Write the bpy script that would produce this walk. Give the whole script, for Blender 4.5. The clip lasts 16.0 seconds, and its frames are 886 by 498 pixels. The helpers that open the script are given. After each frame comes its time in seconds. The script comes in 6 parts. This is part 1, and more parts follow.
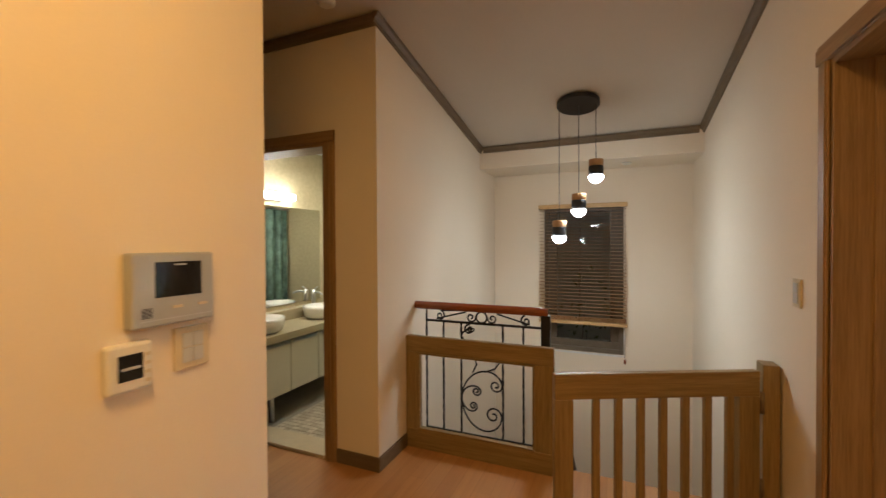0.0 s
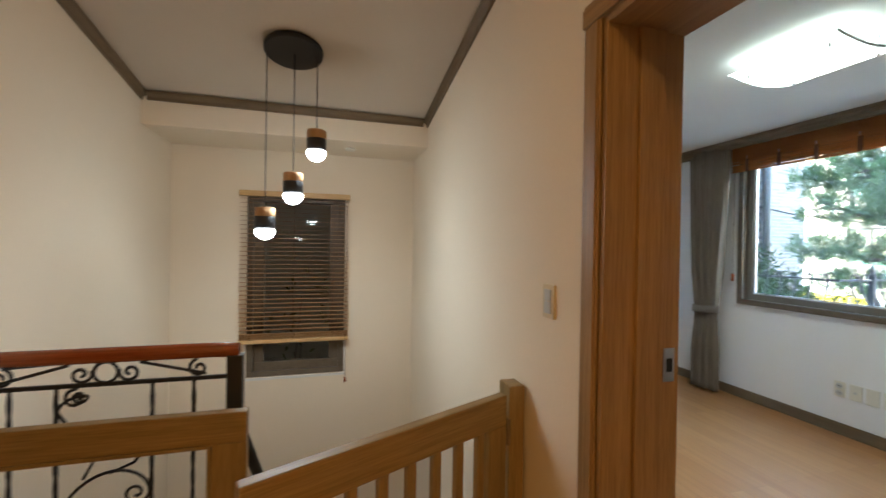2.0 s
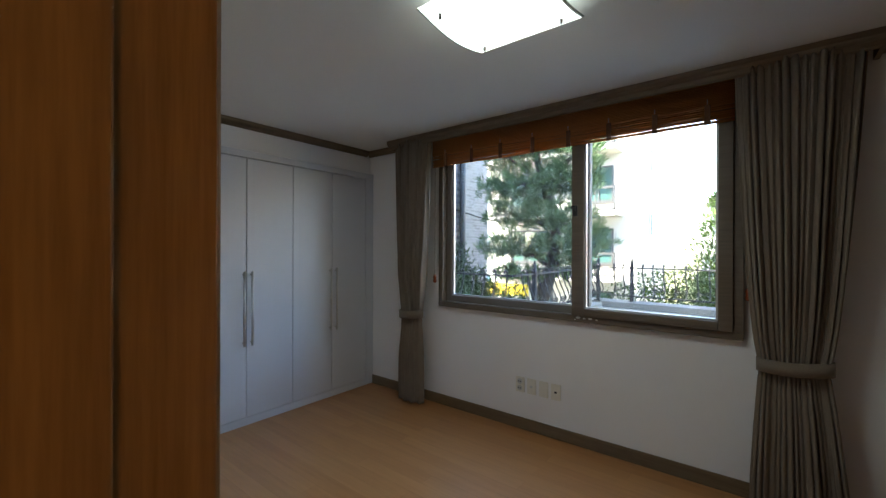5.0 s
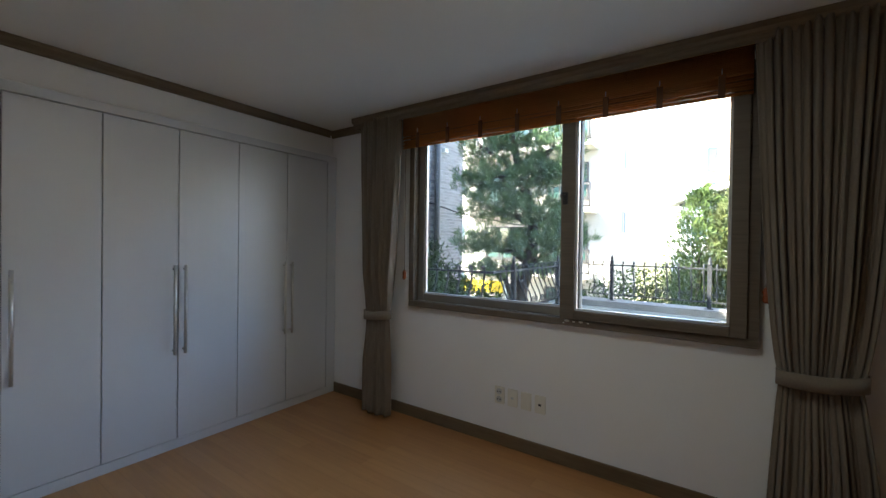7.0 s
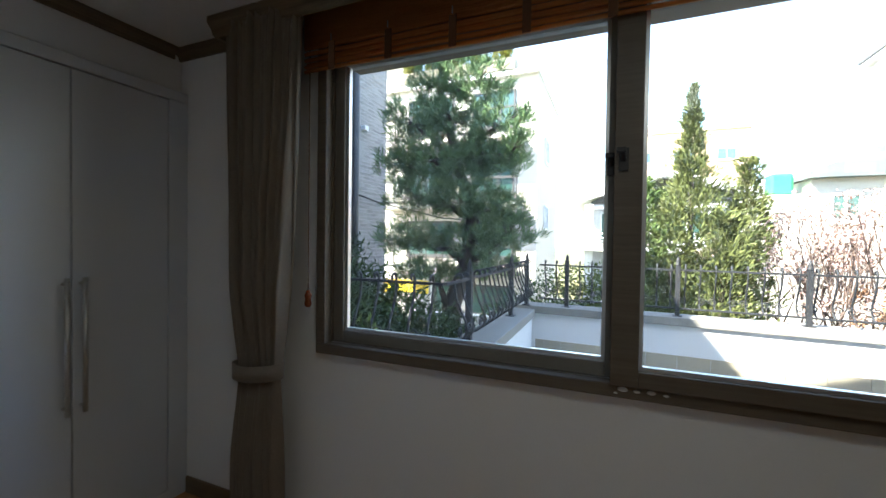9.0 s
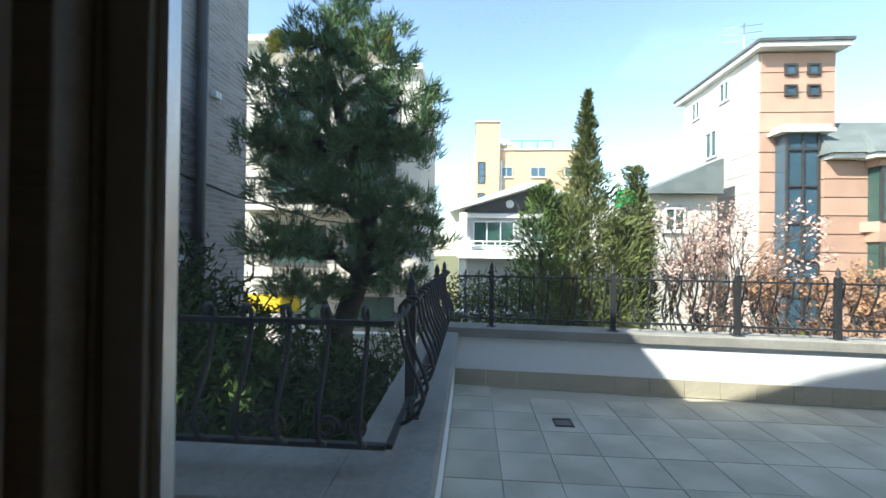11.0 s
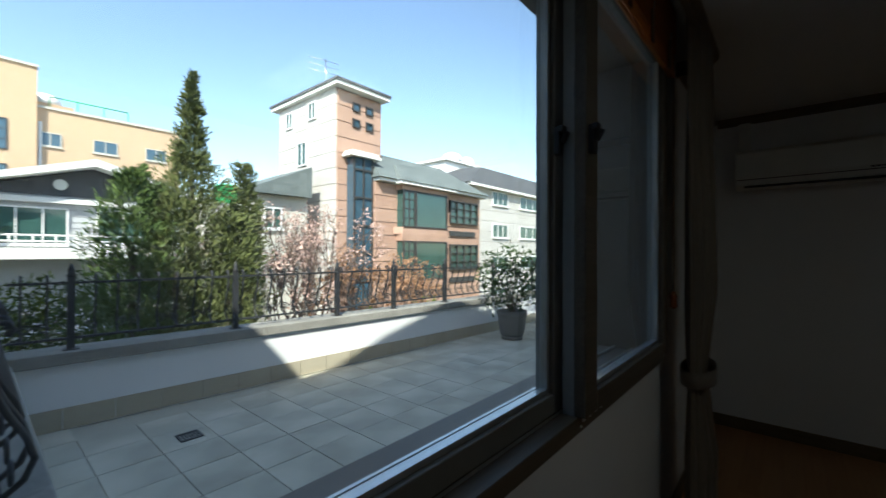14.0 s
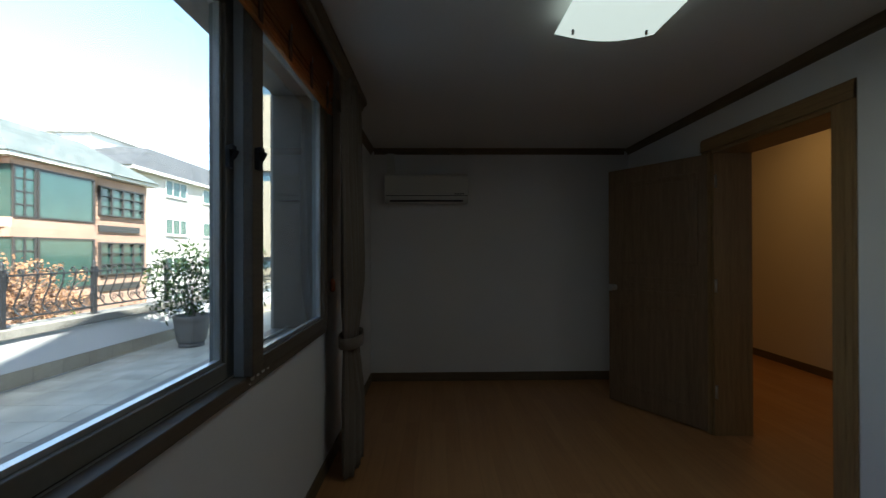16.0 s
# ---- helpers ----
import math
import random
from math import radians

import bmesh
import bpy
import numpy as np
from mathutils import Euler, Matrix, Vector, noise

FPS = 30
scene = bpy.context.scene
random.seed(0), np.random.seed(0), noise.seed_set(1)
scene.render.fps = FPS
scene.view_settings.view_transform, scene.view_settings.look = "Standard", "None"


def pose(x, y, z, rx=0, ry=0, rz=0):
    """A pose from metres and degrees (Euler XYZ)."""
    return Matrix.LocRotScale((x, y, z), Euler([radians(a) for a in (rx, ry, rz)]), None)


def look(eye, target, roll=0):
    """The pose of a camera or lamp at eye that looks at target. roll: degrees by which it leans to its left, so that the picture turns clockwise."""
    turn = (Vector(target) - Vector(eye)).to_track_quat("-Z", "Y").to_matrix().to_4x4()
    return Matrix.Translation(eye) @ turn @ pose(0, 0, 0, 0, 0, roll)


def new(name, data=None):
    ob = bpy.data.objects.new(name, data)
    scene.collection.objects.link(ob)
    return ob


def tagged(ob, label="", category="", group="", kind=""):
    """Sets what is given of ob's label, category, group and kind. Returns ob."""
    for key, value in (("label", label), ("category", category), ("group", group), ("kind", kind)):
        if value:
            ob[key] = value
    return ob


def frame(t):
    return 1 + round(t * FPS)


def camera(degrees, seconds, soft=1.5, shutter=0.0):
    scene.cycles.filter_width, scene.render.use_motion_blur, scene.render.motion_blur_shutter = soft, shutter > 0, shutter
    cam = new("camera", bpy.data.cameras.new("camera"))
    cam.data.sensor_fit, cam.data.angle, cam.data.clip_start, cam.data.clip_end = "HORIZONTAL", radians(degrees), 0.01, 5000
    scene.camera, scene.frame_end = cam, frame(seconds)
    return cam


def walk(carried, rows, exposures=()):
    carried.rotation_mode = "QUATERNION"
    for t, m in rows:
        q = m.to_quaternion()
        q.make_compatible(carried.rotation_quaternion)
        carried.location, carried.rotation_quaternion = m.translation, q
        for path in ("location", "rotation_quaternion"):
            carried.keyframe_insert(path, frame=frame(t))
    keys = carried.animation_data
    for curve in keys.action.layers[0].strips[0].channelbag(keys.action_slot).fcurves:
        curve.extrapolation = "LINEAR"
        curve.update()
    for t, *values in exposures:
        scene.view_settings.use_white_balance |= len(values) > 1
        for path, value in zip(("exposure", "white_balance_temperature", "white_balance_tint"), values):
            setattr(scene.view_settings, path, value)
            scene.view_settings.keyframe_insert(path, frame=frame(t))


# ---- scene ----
cam = camera(95.3, 16.0, soft=1.4, shutter=0.3)
PATH = [
    (0, (0.511, 0.194, 1.335), (-0.27, 2.035, 1.31), -0.3),
    (0.5, (0.443, 0.416, 1.327), (-0.018, 2.362, 1.308), 0.0),
    (1, (0.396, 0.631, 1.328), (0.249, 2.625, 1.309), 0.4),
    (1.5, (0.38, 0.844, 1.32), (0.504, 2.84, 1.302), 0.5),
    (2, (0.457, 1.031, 1.312), (1.003, 2.955, 1.299), 0.9),
    (2.5, (0.597, 1.187, 1.32), (1.444, 2.999, 1.31), 0.9),
    (3, (0.773, 1.339, 1.321), (1.92, 2.978, 1.31), 1.1),
    (3.5, (0.963, 1.446, 1.31), (2.37, 2.867, 1.314), 1.2),
    (4, (1.145, 1.541, 1.347), (2.64, 2.869, 1.348), 0.6),
    (6.5, (1.491, 1.766, 1.291), (3.122, 2.923, 1.286), 0.8),
    (7, (1.64, 1.863, 1.301), (3.285, 3.0, 1.282), 0.8),
    (7.5, (1.844, 2.001, 1.318), (3.507, 3.111, 1.288), 0.7),
    (8, (2.075, 2.228, 1.331), (3.786, 3.263, 1.306), 0.8),
    (8.5, (2.334, 2.429, 1.327), (4.115, 3.337, 1.294), 0.8),
    (11, (3.617, 3.334, 1.298), (5.612, 3.475, 1.309), 0.8),
    (11.5, (3.753, 3.377, 1.285), (5.751, 3.301, 1.308), 0.6),
    (12, (3.826, 3.419, 1.294), (5.797, 3.079, 1.313), 0.6),
    (12.5, (3.839, 3.446, 1.289), (5.73, 2.793, 1.306), 0.4),
    (13, (3.778, 3.472, 1.289), (5.522, 2.493, 1.303), 0.2),
    (13.5, (3.66, 3.553, 1.302), (5.202, 2.279, 1.312), 0.4),
    (14, (3.588, 3.621, 1.298), (4.887, 2.1, 1.309), 0.2),
    (14.5, (3.552, 3.713, 1.295), (4.444, 1.923, 1.314), 0.1),
    (15, (3.511, 3.771, 1.287), (3.995, 1.831, 1.308), 0.1),
    (15.5, (3.445, 3.854, 1.288), (3.618, 1.862, 1.299), -0.1),
    (16, (3.386, 3.924, 1.284), (3.352, 1.925, 1.291), -0.2),
]
EXPOSURES = [
    (0.0, 5.12, 6500, 8), (1.5, 5.15, 6400, 7), (2.5, 4.95, 6350, 4), (3.5, 4.45, 6400, 5), (4.0, 4.22, 6500, 8), (6.5, 3.82, 6850, 12), (7.5, 3.70, 6850, 12),
    (8.5, 3.52, 6800, 12), (9.5, 2.7, 6600, 10), (10.8, 1.72, 6550, 8), (12.0, 1.5, 6500, 7), (14.5, 1.28, 6450, 5), (15.3, 1.42, 6450, 4), (16.0, 2.2, 6450, 7),
]
walk(cam, [(t, look(eye, target, roll)) for t, eye, target, roll in PATH], EXPOSURES)

# ---- world, sun, lamps ----
SUN_ELEVATION, SUN_AZIMUTH = 44.0, 128.0      # azimuth: where the sun stands, degrees from +x towards +y
world = bpy.data.worlds.new("sky_world")
scene.world = world
world.use_nodes = True
wn = world.node_tree
sky = wn.nodes.new("ShaderNodeTexSky")
sky.sky_type, sky.sun_disc = "NISHITA", False
sky.sun_elevation, sky.sun_rotation = radians(SUN_ELEVATION), radians(90 - SUN_AZIMUTH)
sky.air_density, sky.dust_density = 1.0, 0.6
wn.nodes["Background"].inputs["Strength"].default_value = 0.15
wn.links.new(sky.outputs["Color"], wn.nodes["Background"].inputs["Color"])


def lamp(name, kind, m, energy, colour, **settings):
    data = bpy.data.lights.new(name, kind)
    data.energy, data.color = energy, colour
    if "size" in settings:
        data.shape, data.size, data.size_y = "RECTANGLE", settings["size"], settings["size_y"]
    if "radius" in settings:
        data.shadow_soft_size = settings["radius"]
    if "angle" in settings:
        data.angle = radians(settings["angle"])
    ob = new(name, data)
    ob.matrix_world = m
    return ob


_e, _a = radians(SUN_ELEVATION), radians(SUN_AZIMUTH)
SUNWARD = Vector((math.cos(_e) * math.cos(_a), math.cos(_e) * math.sin(_a), math.sin(_e)))
lamp("sun", "SUN", look(SUNWARD * 50, (0, 0, 0)), 4.2, (1.0, 0.95, 0.87), angle=0.5)
for px, pz in ((0.110, 1.383), (0.257, 1.588), (0.382, 1.843)):
    spot = lamp("stair_pendant_light", "SPOT", pose(px, 3.5, pz), 0.33, (0.84, 0.92, 1.0), radius=0.05)
    spot.data.spot_size, spot.data.spot_blend = radians(168), 0.6
lamp("hall_downlight_glow", "AREA", pose(0.32, 0.12, 2.70), 0.92, (1.0, 0.57, 0.19), size=0.5, size_y=0.5)
lamp("room_lamp_glow", "AREA", pose(2.655, 2.418, 2.168), 0.40, (0.93, 1.0, 0.97), size=0.46, size_y=0.46)
lamp("bathroom_glow", "AREA", pose(-1.6, 3.3, 2.15), 0.40, (1.0, 0.92, 0.75), size=0.6, size_y=0.6)

# ---- materials ----


class Nodes:
    def __init__(self, name):
        self.mat = bpy.data.materials.new(name)
        self.mat.use_nodes = True
        self.t = self.mat.node_tree
        self.b = self.t.nodes["Principled BSDF"]

    def add(self, kind, **values):
        n = self.t.nodes.new(kind)
        for key, value in values.items():
            n.inputs[key].default_value = value
        return n

    def link(self, a, b):
        self.t.links.new(a, b)

    def coords(self, scale=(1, 1, 1), turn=(0, 0, 0), island=False):
        c = self.add("ShaderNodeTexCoord")
        m = self.add("ShaderNodeMapping")
        m.inputs["Scale"].default_value = scale
        m.inputs["Rotation"].default_value = [radians(a) for a in turn]
        self.link(c.outputs["Object"], m.inputs["Vector"])
        return m.outputs["Vector"]

    def noise(self, vec, scale, detail=4.0, rough=0.55):
        n = self.add("ShaderNodeTexNoise", Scale=scale, Detail=detail, Roughness=rough)
        self.link(vec, n.inputs["Vector"])
        return n.outputs["Fac"]

    def ramp(self, fac, stops):
        r = self.add("ShaderNodeValToRGB")
        e = r.color_ramp.elements
        while len(e) < len(stops):
            e.new(0.5)
        for el, (p, c) in zip(e, stops):
            el.position, el.color = p, (*c, 1.0)
        self.link(fac, r.inputs["Fac"])
        return r.outputs["Color"]

    def mix(self, a, b, fac, mode="MIX"):
        m = self.add("ShaderNodeMix")
        m.data_type, m.blend_type = "RGBA", mode
        if isinstance(fac, float):
            m.inputs["Factor"].default_value = fac
        else:
            self.link(fac, m.inputs["Factor"])
        for slot, v in ((6, a), (7, b)):
            if isinstance(v, tuple):
                m.inputs[slot].default_value = (*v, 1.0)
            else:
                self.link(v, m.inputs[slot])
        return m.outputs[2]

    def bump(self, height, strength, distance=0.01):
        b = self.add("ShaderNodeBump", Strength=strength, Distance=distance)
        self.link(height, b.inputs["Height"])
        self.link(b.outputs["Normal"], self.b.inputs["Normal"])

    def done(self, colour=None, rough=0.6, metal=0.0, spec=0.5):
        if colour is not None:
            if isinstance(colour, tuple):
                self.b.inputs["Base Color"].default_value = (*colour, 1.0)
            else:
                self.link(colour, self.b.inputs["Base Color"])
        if isinstance(rough, float):
            self.b.inputs["Roughness"].default_value = rough
        else:
            self.link(rough, self.b.inputs["Roughness"])
        self.b.inputs["Metallic"].default_value = metal
        self.b.inputs["Specular IOR Level"].default_value = spec
        return self.mat


def shade(c, f):
    return tuple(min(1.0, v * f) for v in c)


def plain(name, c, rough=0.5, metal=0.0, vary=0.12, scale=6.0, fine=60.0, bump=0.15, spec=0.5):
    """Paint, plastic, stone or metal: two scales of variation and a fine relief."""
    n = Nodes(name)
    v = n.coords()
    big, small = n.noise(v, scale), n.noise(v, fine, 3.0)
    col = n.ramp(big, [(0.3, shade(c, 1 - vary)), (0.7, shade(c, 1 + vary * 0.6))])
    col = n.mix(col, n.ramp(small, [(0.3, shade(c, 1 - vary)), (0.7, shade(c, 1 + vary * 0.5))]), 0.4)
    n.bump(small, bump, 0.002)
    return n.done(col, rough, metal, spec)


def wood(name, dark, light, axis="z", rough=0.45, grain=1.0, bump=0.15):
    """Veneer with long grain along one axis."""
    n = Nodes(name)
    long = {"x": (1.2, 26, 26), "y": (26, 1.2, 26), "z": (26, 26, 1.2)}[axis]
    v = n.coords(tuple(a * grain for a in long))
    g = n.noise(v, 1.6, 6.0, 0.65)
    fine = n.noise(v, 7.0, 3.0, 0.6)
    mid = tuple((a + b) / 2 for a, b in zip(dark, light))
    col = n.ramp(g, [(0.32, dark), (0.5, mid), (0.68, light)])
    col = n.mix(col, n.ramp(fine, [(0.35, shade(dark, 0.8)), (0.65, light)]), 0.35)
    n.bump(fine, bump, 0.002)
    return n.done(col, rough)


def wallpaper(name, c, rough=0.75):
    """Papered wall with a fine woven relief and faint unevenness."""
    n = Nodes(name)
    v = n.coords()
    big = n.noise(v, 1.3, 3.0)
    w = n.add("ShaderNodeTexWave", Scale=90.0, Distortion=2.0, Detail=2.0)
    n.link(n.coords((1, 1, 3)), w.inputs["Vector"])
    fine = n.noise(v, 160.0, 2.0)
    col = n.ramp(big, [(0.3, shade(c, 0.965)), (0.7, shade(c, 1.02))])
    col = n.mix(col, n.ramp(fine, [(0.3, shade(c, 0.93)), (0.7, c)]), 0.35)
    n.bump(n.mix(w.outputs["Color"], fine, 0.6), 0.12, 0.001)
    return n.done(col, rough, spec=0.3)


def laminate(name, dark, light):
    """Floor boards in one sheet: board tone, grain, thin joints."""
    n = Nodes(name)
    v = n.coords((1, 1, 1), (0, 0, 90))
    br = n.add("ShaderNodeTexBrick", Scale=1.0)
    br.inputs["Color1"].default_value, br.inputs["Color2"].default_value = (*dark, 1), (*light, 1)
    br.inputs["Mortar"].default_value = (*shade(dark, 0.8), 1)
    br.inputs["Mortar Size"].default_value = 0.0012
    br.inputs["Brick Width"].default_value, br.inputs["Row Height"].default_value = 0.9, 0.095
    n.link(v, br.inputs["Vector"])
    g = n.noise(n.coords((22, 1.4, 1)), 1.5, 6.0, 0.6)
    col = n.mix(br.outputs["Color"], n.ramp(g, [(0.3, shade(dark, 0.8)), (0.7, shade(light, 1.08))]), 0.35)
    r = n.add("ShaderNodeMapRange")
    r.inputs["To Min"].default_value, r.inputs["To Max"].default_value = 0.22, 0.42
    n.link(n.noise(n.coords(), 3.0), r.inputs["Value"])
    n.bump(g, 0.06, 0.001)
    return n.done(col, r.outputs["Result"])


def cloth(name, c):
    n = Nodes(name)
    v = n.coords()
    weave = n.noise(n.coords((260, 260, 120)), 1.0, 2.0)
    big = n.noise(v, 4.0)
    col = n.mix(n.ramp(big, [(0.3, shade(c, 0.9)), (0.7, shade(c, 1.08))]), n.ramp(weave, [(0.3, shade(c, 0.75)), (0.7, shade(c, 1.15))]), 0.4)
    n.bump(weave, 0.25, 0.001)
    n.b.inputs["Sheen Weight"].default_value = 0.2
    return n.done(col, 0.85, spec=0.2)


def leaves(name, a, b, rough=0.6, through=0.15):
    n = Nodes(name)
    g = n.add("ShaderNodeNewGeometry")
    big = n.noise(n.coords(), 2.2, 3.0)
    col = n.mix(n.ramp(g.outputs["Random Per Island"], [(0.0, a), (1.0, b)]), n.ramp(big, [(0.3, shade(a, 0.8)), (0.7, shade(b, 1.1))]), 0.4)
    n.b.inputs["Transmission Weight"].default_value = 0.0
    n.b.inputs["Subsurface Weight"].default_value = 0.0
    return n.done(col, 0.85, spec=0.06)


def emit(name, c, strength):
    n = Nodes(name)
    n.b.inputs["Emission Color"].default_value = (*c, 1)
    n.b.inputs["Emission Strength"].default_value = strength
    return n.done(c, 0.4)


def lets_light(mat, colour, share):
    """Thin woven stuff that daylight shines through."""
    t = mat.node_tree
    tl, mx = t.nodes.new("ShaderNodeBsdfTranslucent"), t.nodes.new("ShaderNodeMixShader")
    tl.inputs["Color"].default_value = (*colour, 1)
    mx.inputs["Fac"].default_value = share
    t.links.new(t.nodes["Principled BSDF"].outputs["BSDF"], mx.inputs[1])
    t.links.new(tl.outputs["BSDF"], mx.inputs[2])
    t.links.new(mx.outputs["Shader"], t.nodes["Material Output"].inputs["Surface"])
    return mat


def pane(name, tint=(1, 1, 1), rough=0.0):
    """Clear sheet glass: mostly lets light straight through, with a Fresnel gloss."""
    n = Nodes(name)
    out = n.t.nodes["Material Output"]
    tr, gl, mx = n.add("ShaderNodeBsdfTransparent"), n.add("ShaderNodeBsdfGlossy"), n.add("ShaderNodeMixShader")
    tr.inputs["Color"].default_value = (*tint, 1)
    gl.inputs["Roughness"].default_value = rough
    lw = n.add("ShaderNodeLayerWeight", Blend=0.5)
    pw = n.add("ShaderNodeMath")
    pw.operation = "POWER"
    pw.inputs[1].default_value = 4.0
    n.link(lw.outputs["Facing"], pw.inputs[0])
    mr = n.add("ShaderNodeMapRange")
    mr.inputs["To Min"].default_value, mr.inputs["To Max"].default_value = 0.02, 0.75
    n.link(pw.outputs["Value"], mr.inputs["Value"])
    n.link(mr.outputs["Result"], mx.inputs["Fac"])
    # faint translucent veil that imitates the glare haze of the bright outdoors
    haze, veil = n.add("ShaderNodeBsdfTranslucent"), n.add("ShaderNodeMixShader", Fac=0.012)
    haze.inputs["Color"].default_value = (0.9, 0.92, 0.9, 1)
    n.link(tr.outputs["BSDF"], veil.inputs[1])
    n.link(haze.outputs["BSDF"], veil.inputs[2])
    n.link(veil.outputs["Shader"], mx.inputs[1])
    n.link(gl.outputs["BSDF"], mx.inputs[2])
    n.link(mx.outputs["Shader"], out.inputs["Surface"])
    return n.mat


def brickwork(name, a, b, mortar, w=0.22, h=0.065, joint=0.008, vertical="z"):
    n = Nodes(name)
    c = n.add("ShaderNodeTexCoord")
    sep, com = n.add("ShaderNodeSeparateXYZ"), n.add("ShaderNodeCombineXYZ")
    add = n.add("ShaderNodeMath")
    n.link(c.outputs["Object"], sep.inputs["Vector"])
    n.link(sep.outputs["X"], add.inputs[0])
    n.link(sep.outputs["Y"], add.inputs[1])
    n.link(add.outputs["Value"], com.inputs["X"])
    n.link(sep.outputs["Z"], com.inputs["Y"])
    br = n.add("ShaderNodeTexBrick", Scale=1.0)
    br.inputs["Color1"].default_value, br.inputs["Color2"].default_value = (*a, 1), (*b, 1)
    br.inputs["Mortar"].default_value = (*mortar, 1)
    br.inputs["Mortar Size"].default_value, br.inputs["Mortar Smooth"].default_value = joint, 0.2
    br.inputs["Brick Width"].default_value, br.inputs["Row Height"].default_value = w, h
    n.link(com.outputs["Vector"], br.inputs["Vector"])
    fine = n.noise(n.coords(), 40.0)
    col = n.mix(br.outputs["Color"], n.ramp(fine, [(0.3, shade(a, 0.7)), (0.7, shade(b, 1.15))]), 0.3)
    inv = n.add("ShaderNodeInvert")
    n.link(br.outputs["Fac"], inv.inputs["Color"])
    n.bump(inv.outputs["Color"], 0.6, 0.01)
    return n.done(col, 0.85, spec=0.2)


def pieces(name, a, b, rough=0.7, bump=0.3, fine=45.0, stain=0.5):
    """Single tiles and stones: a tone for each, fine grain, stains."""
    n = Nodes(name)
    info = n.add("ShaderNodeObjectInfo")
    v = n.coords()
    col = n.ramp(info.outputs["Random"], [(0.0, a), (1.0, b)])
    f = n.noise(v, fine, 5.0)
    big = n.noise(v, 1.7, 4.0)
    col = n.mix(col, n.ramp(f, [(0.3, shade(a, 0.72)), (0.7, shade(b, 1.12))]), 0.35)
    col = n.mix(col, n.ramp(big, [(0.35, shade(a, 0.62)), (0.65, shade(b, 1.08))]), stain)
    n.bump(f, bump, 0.003)
    return n.done(col, rough, spec=0.3)


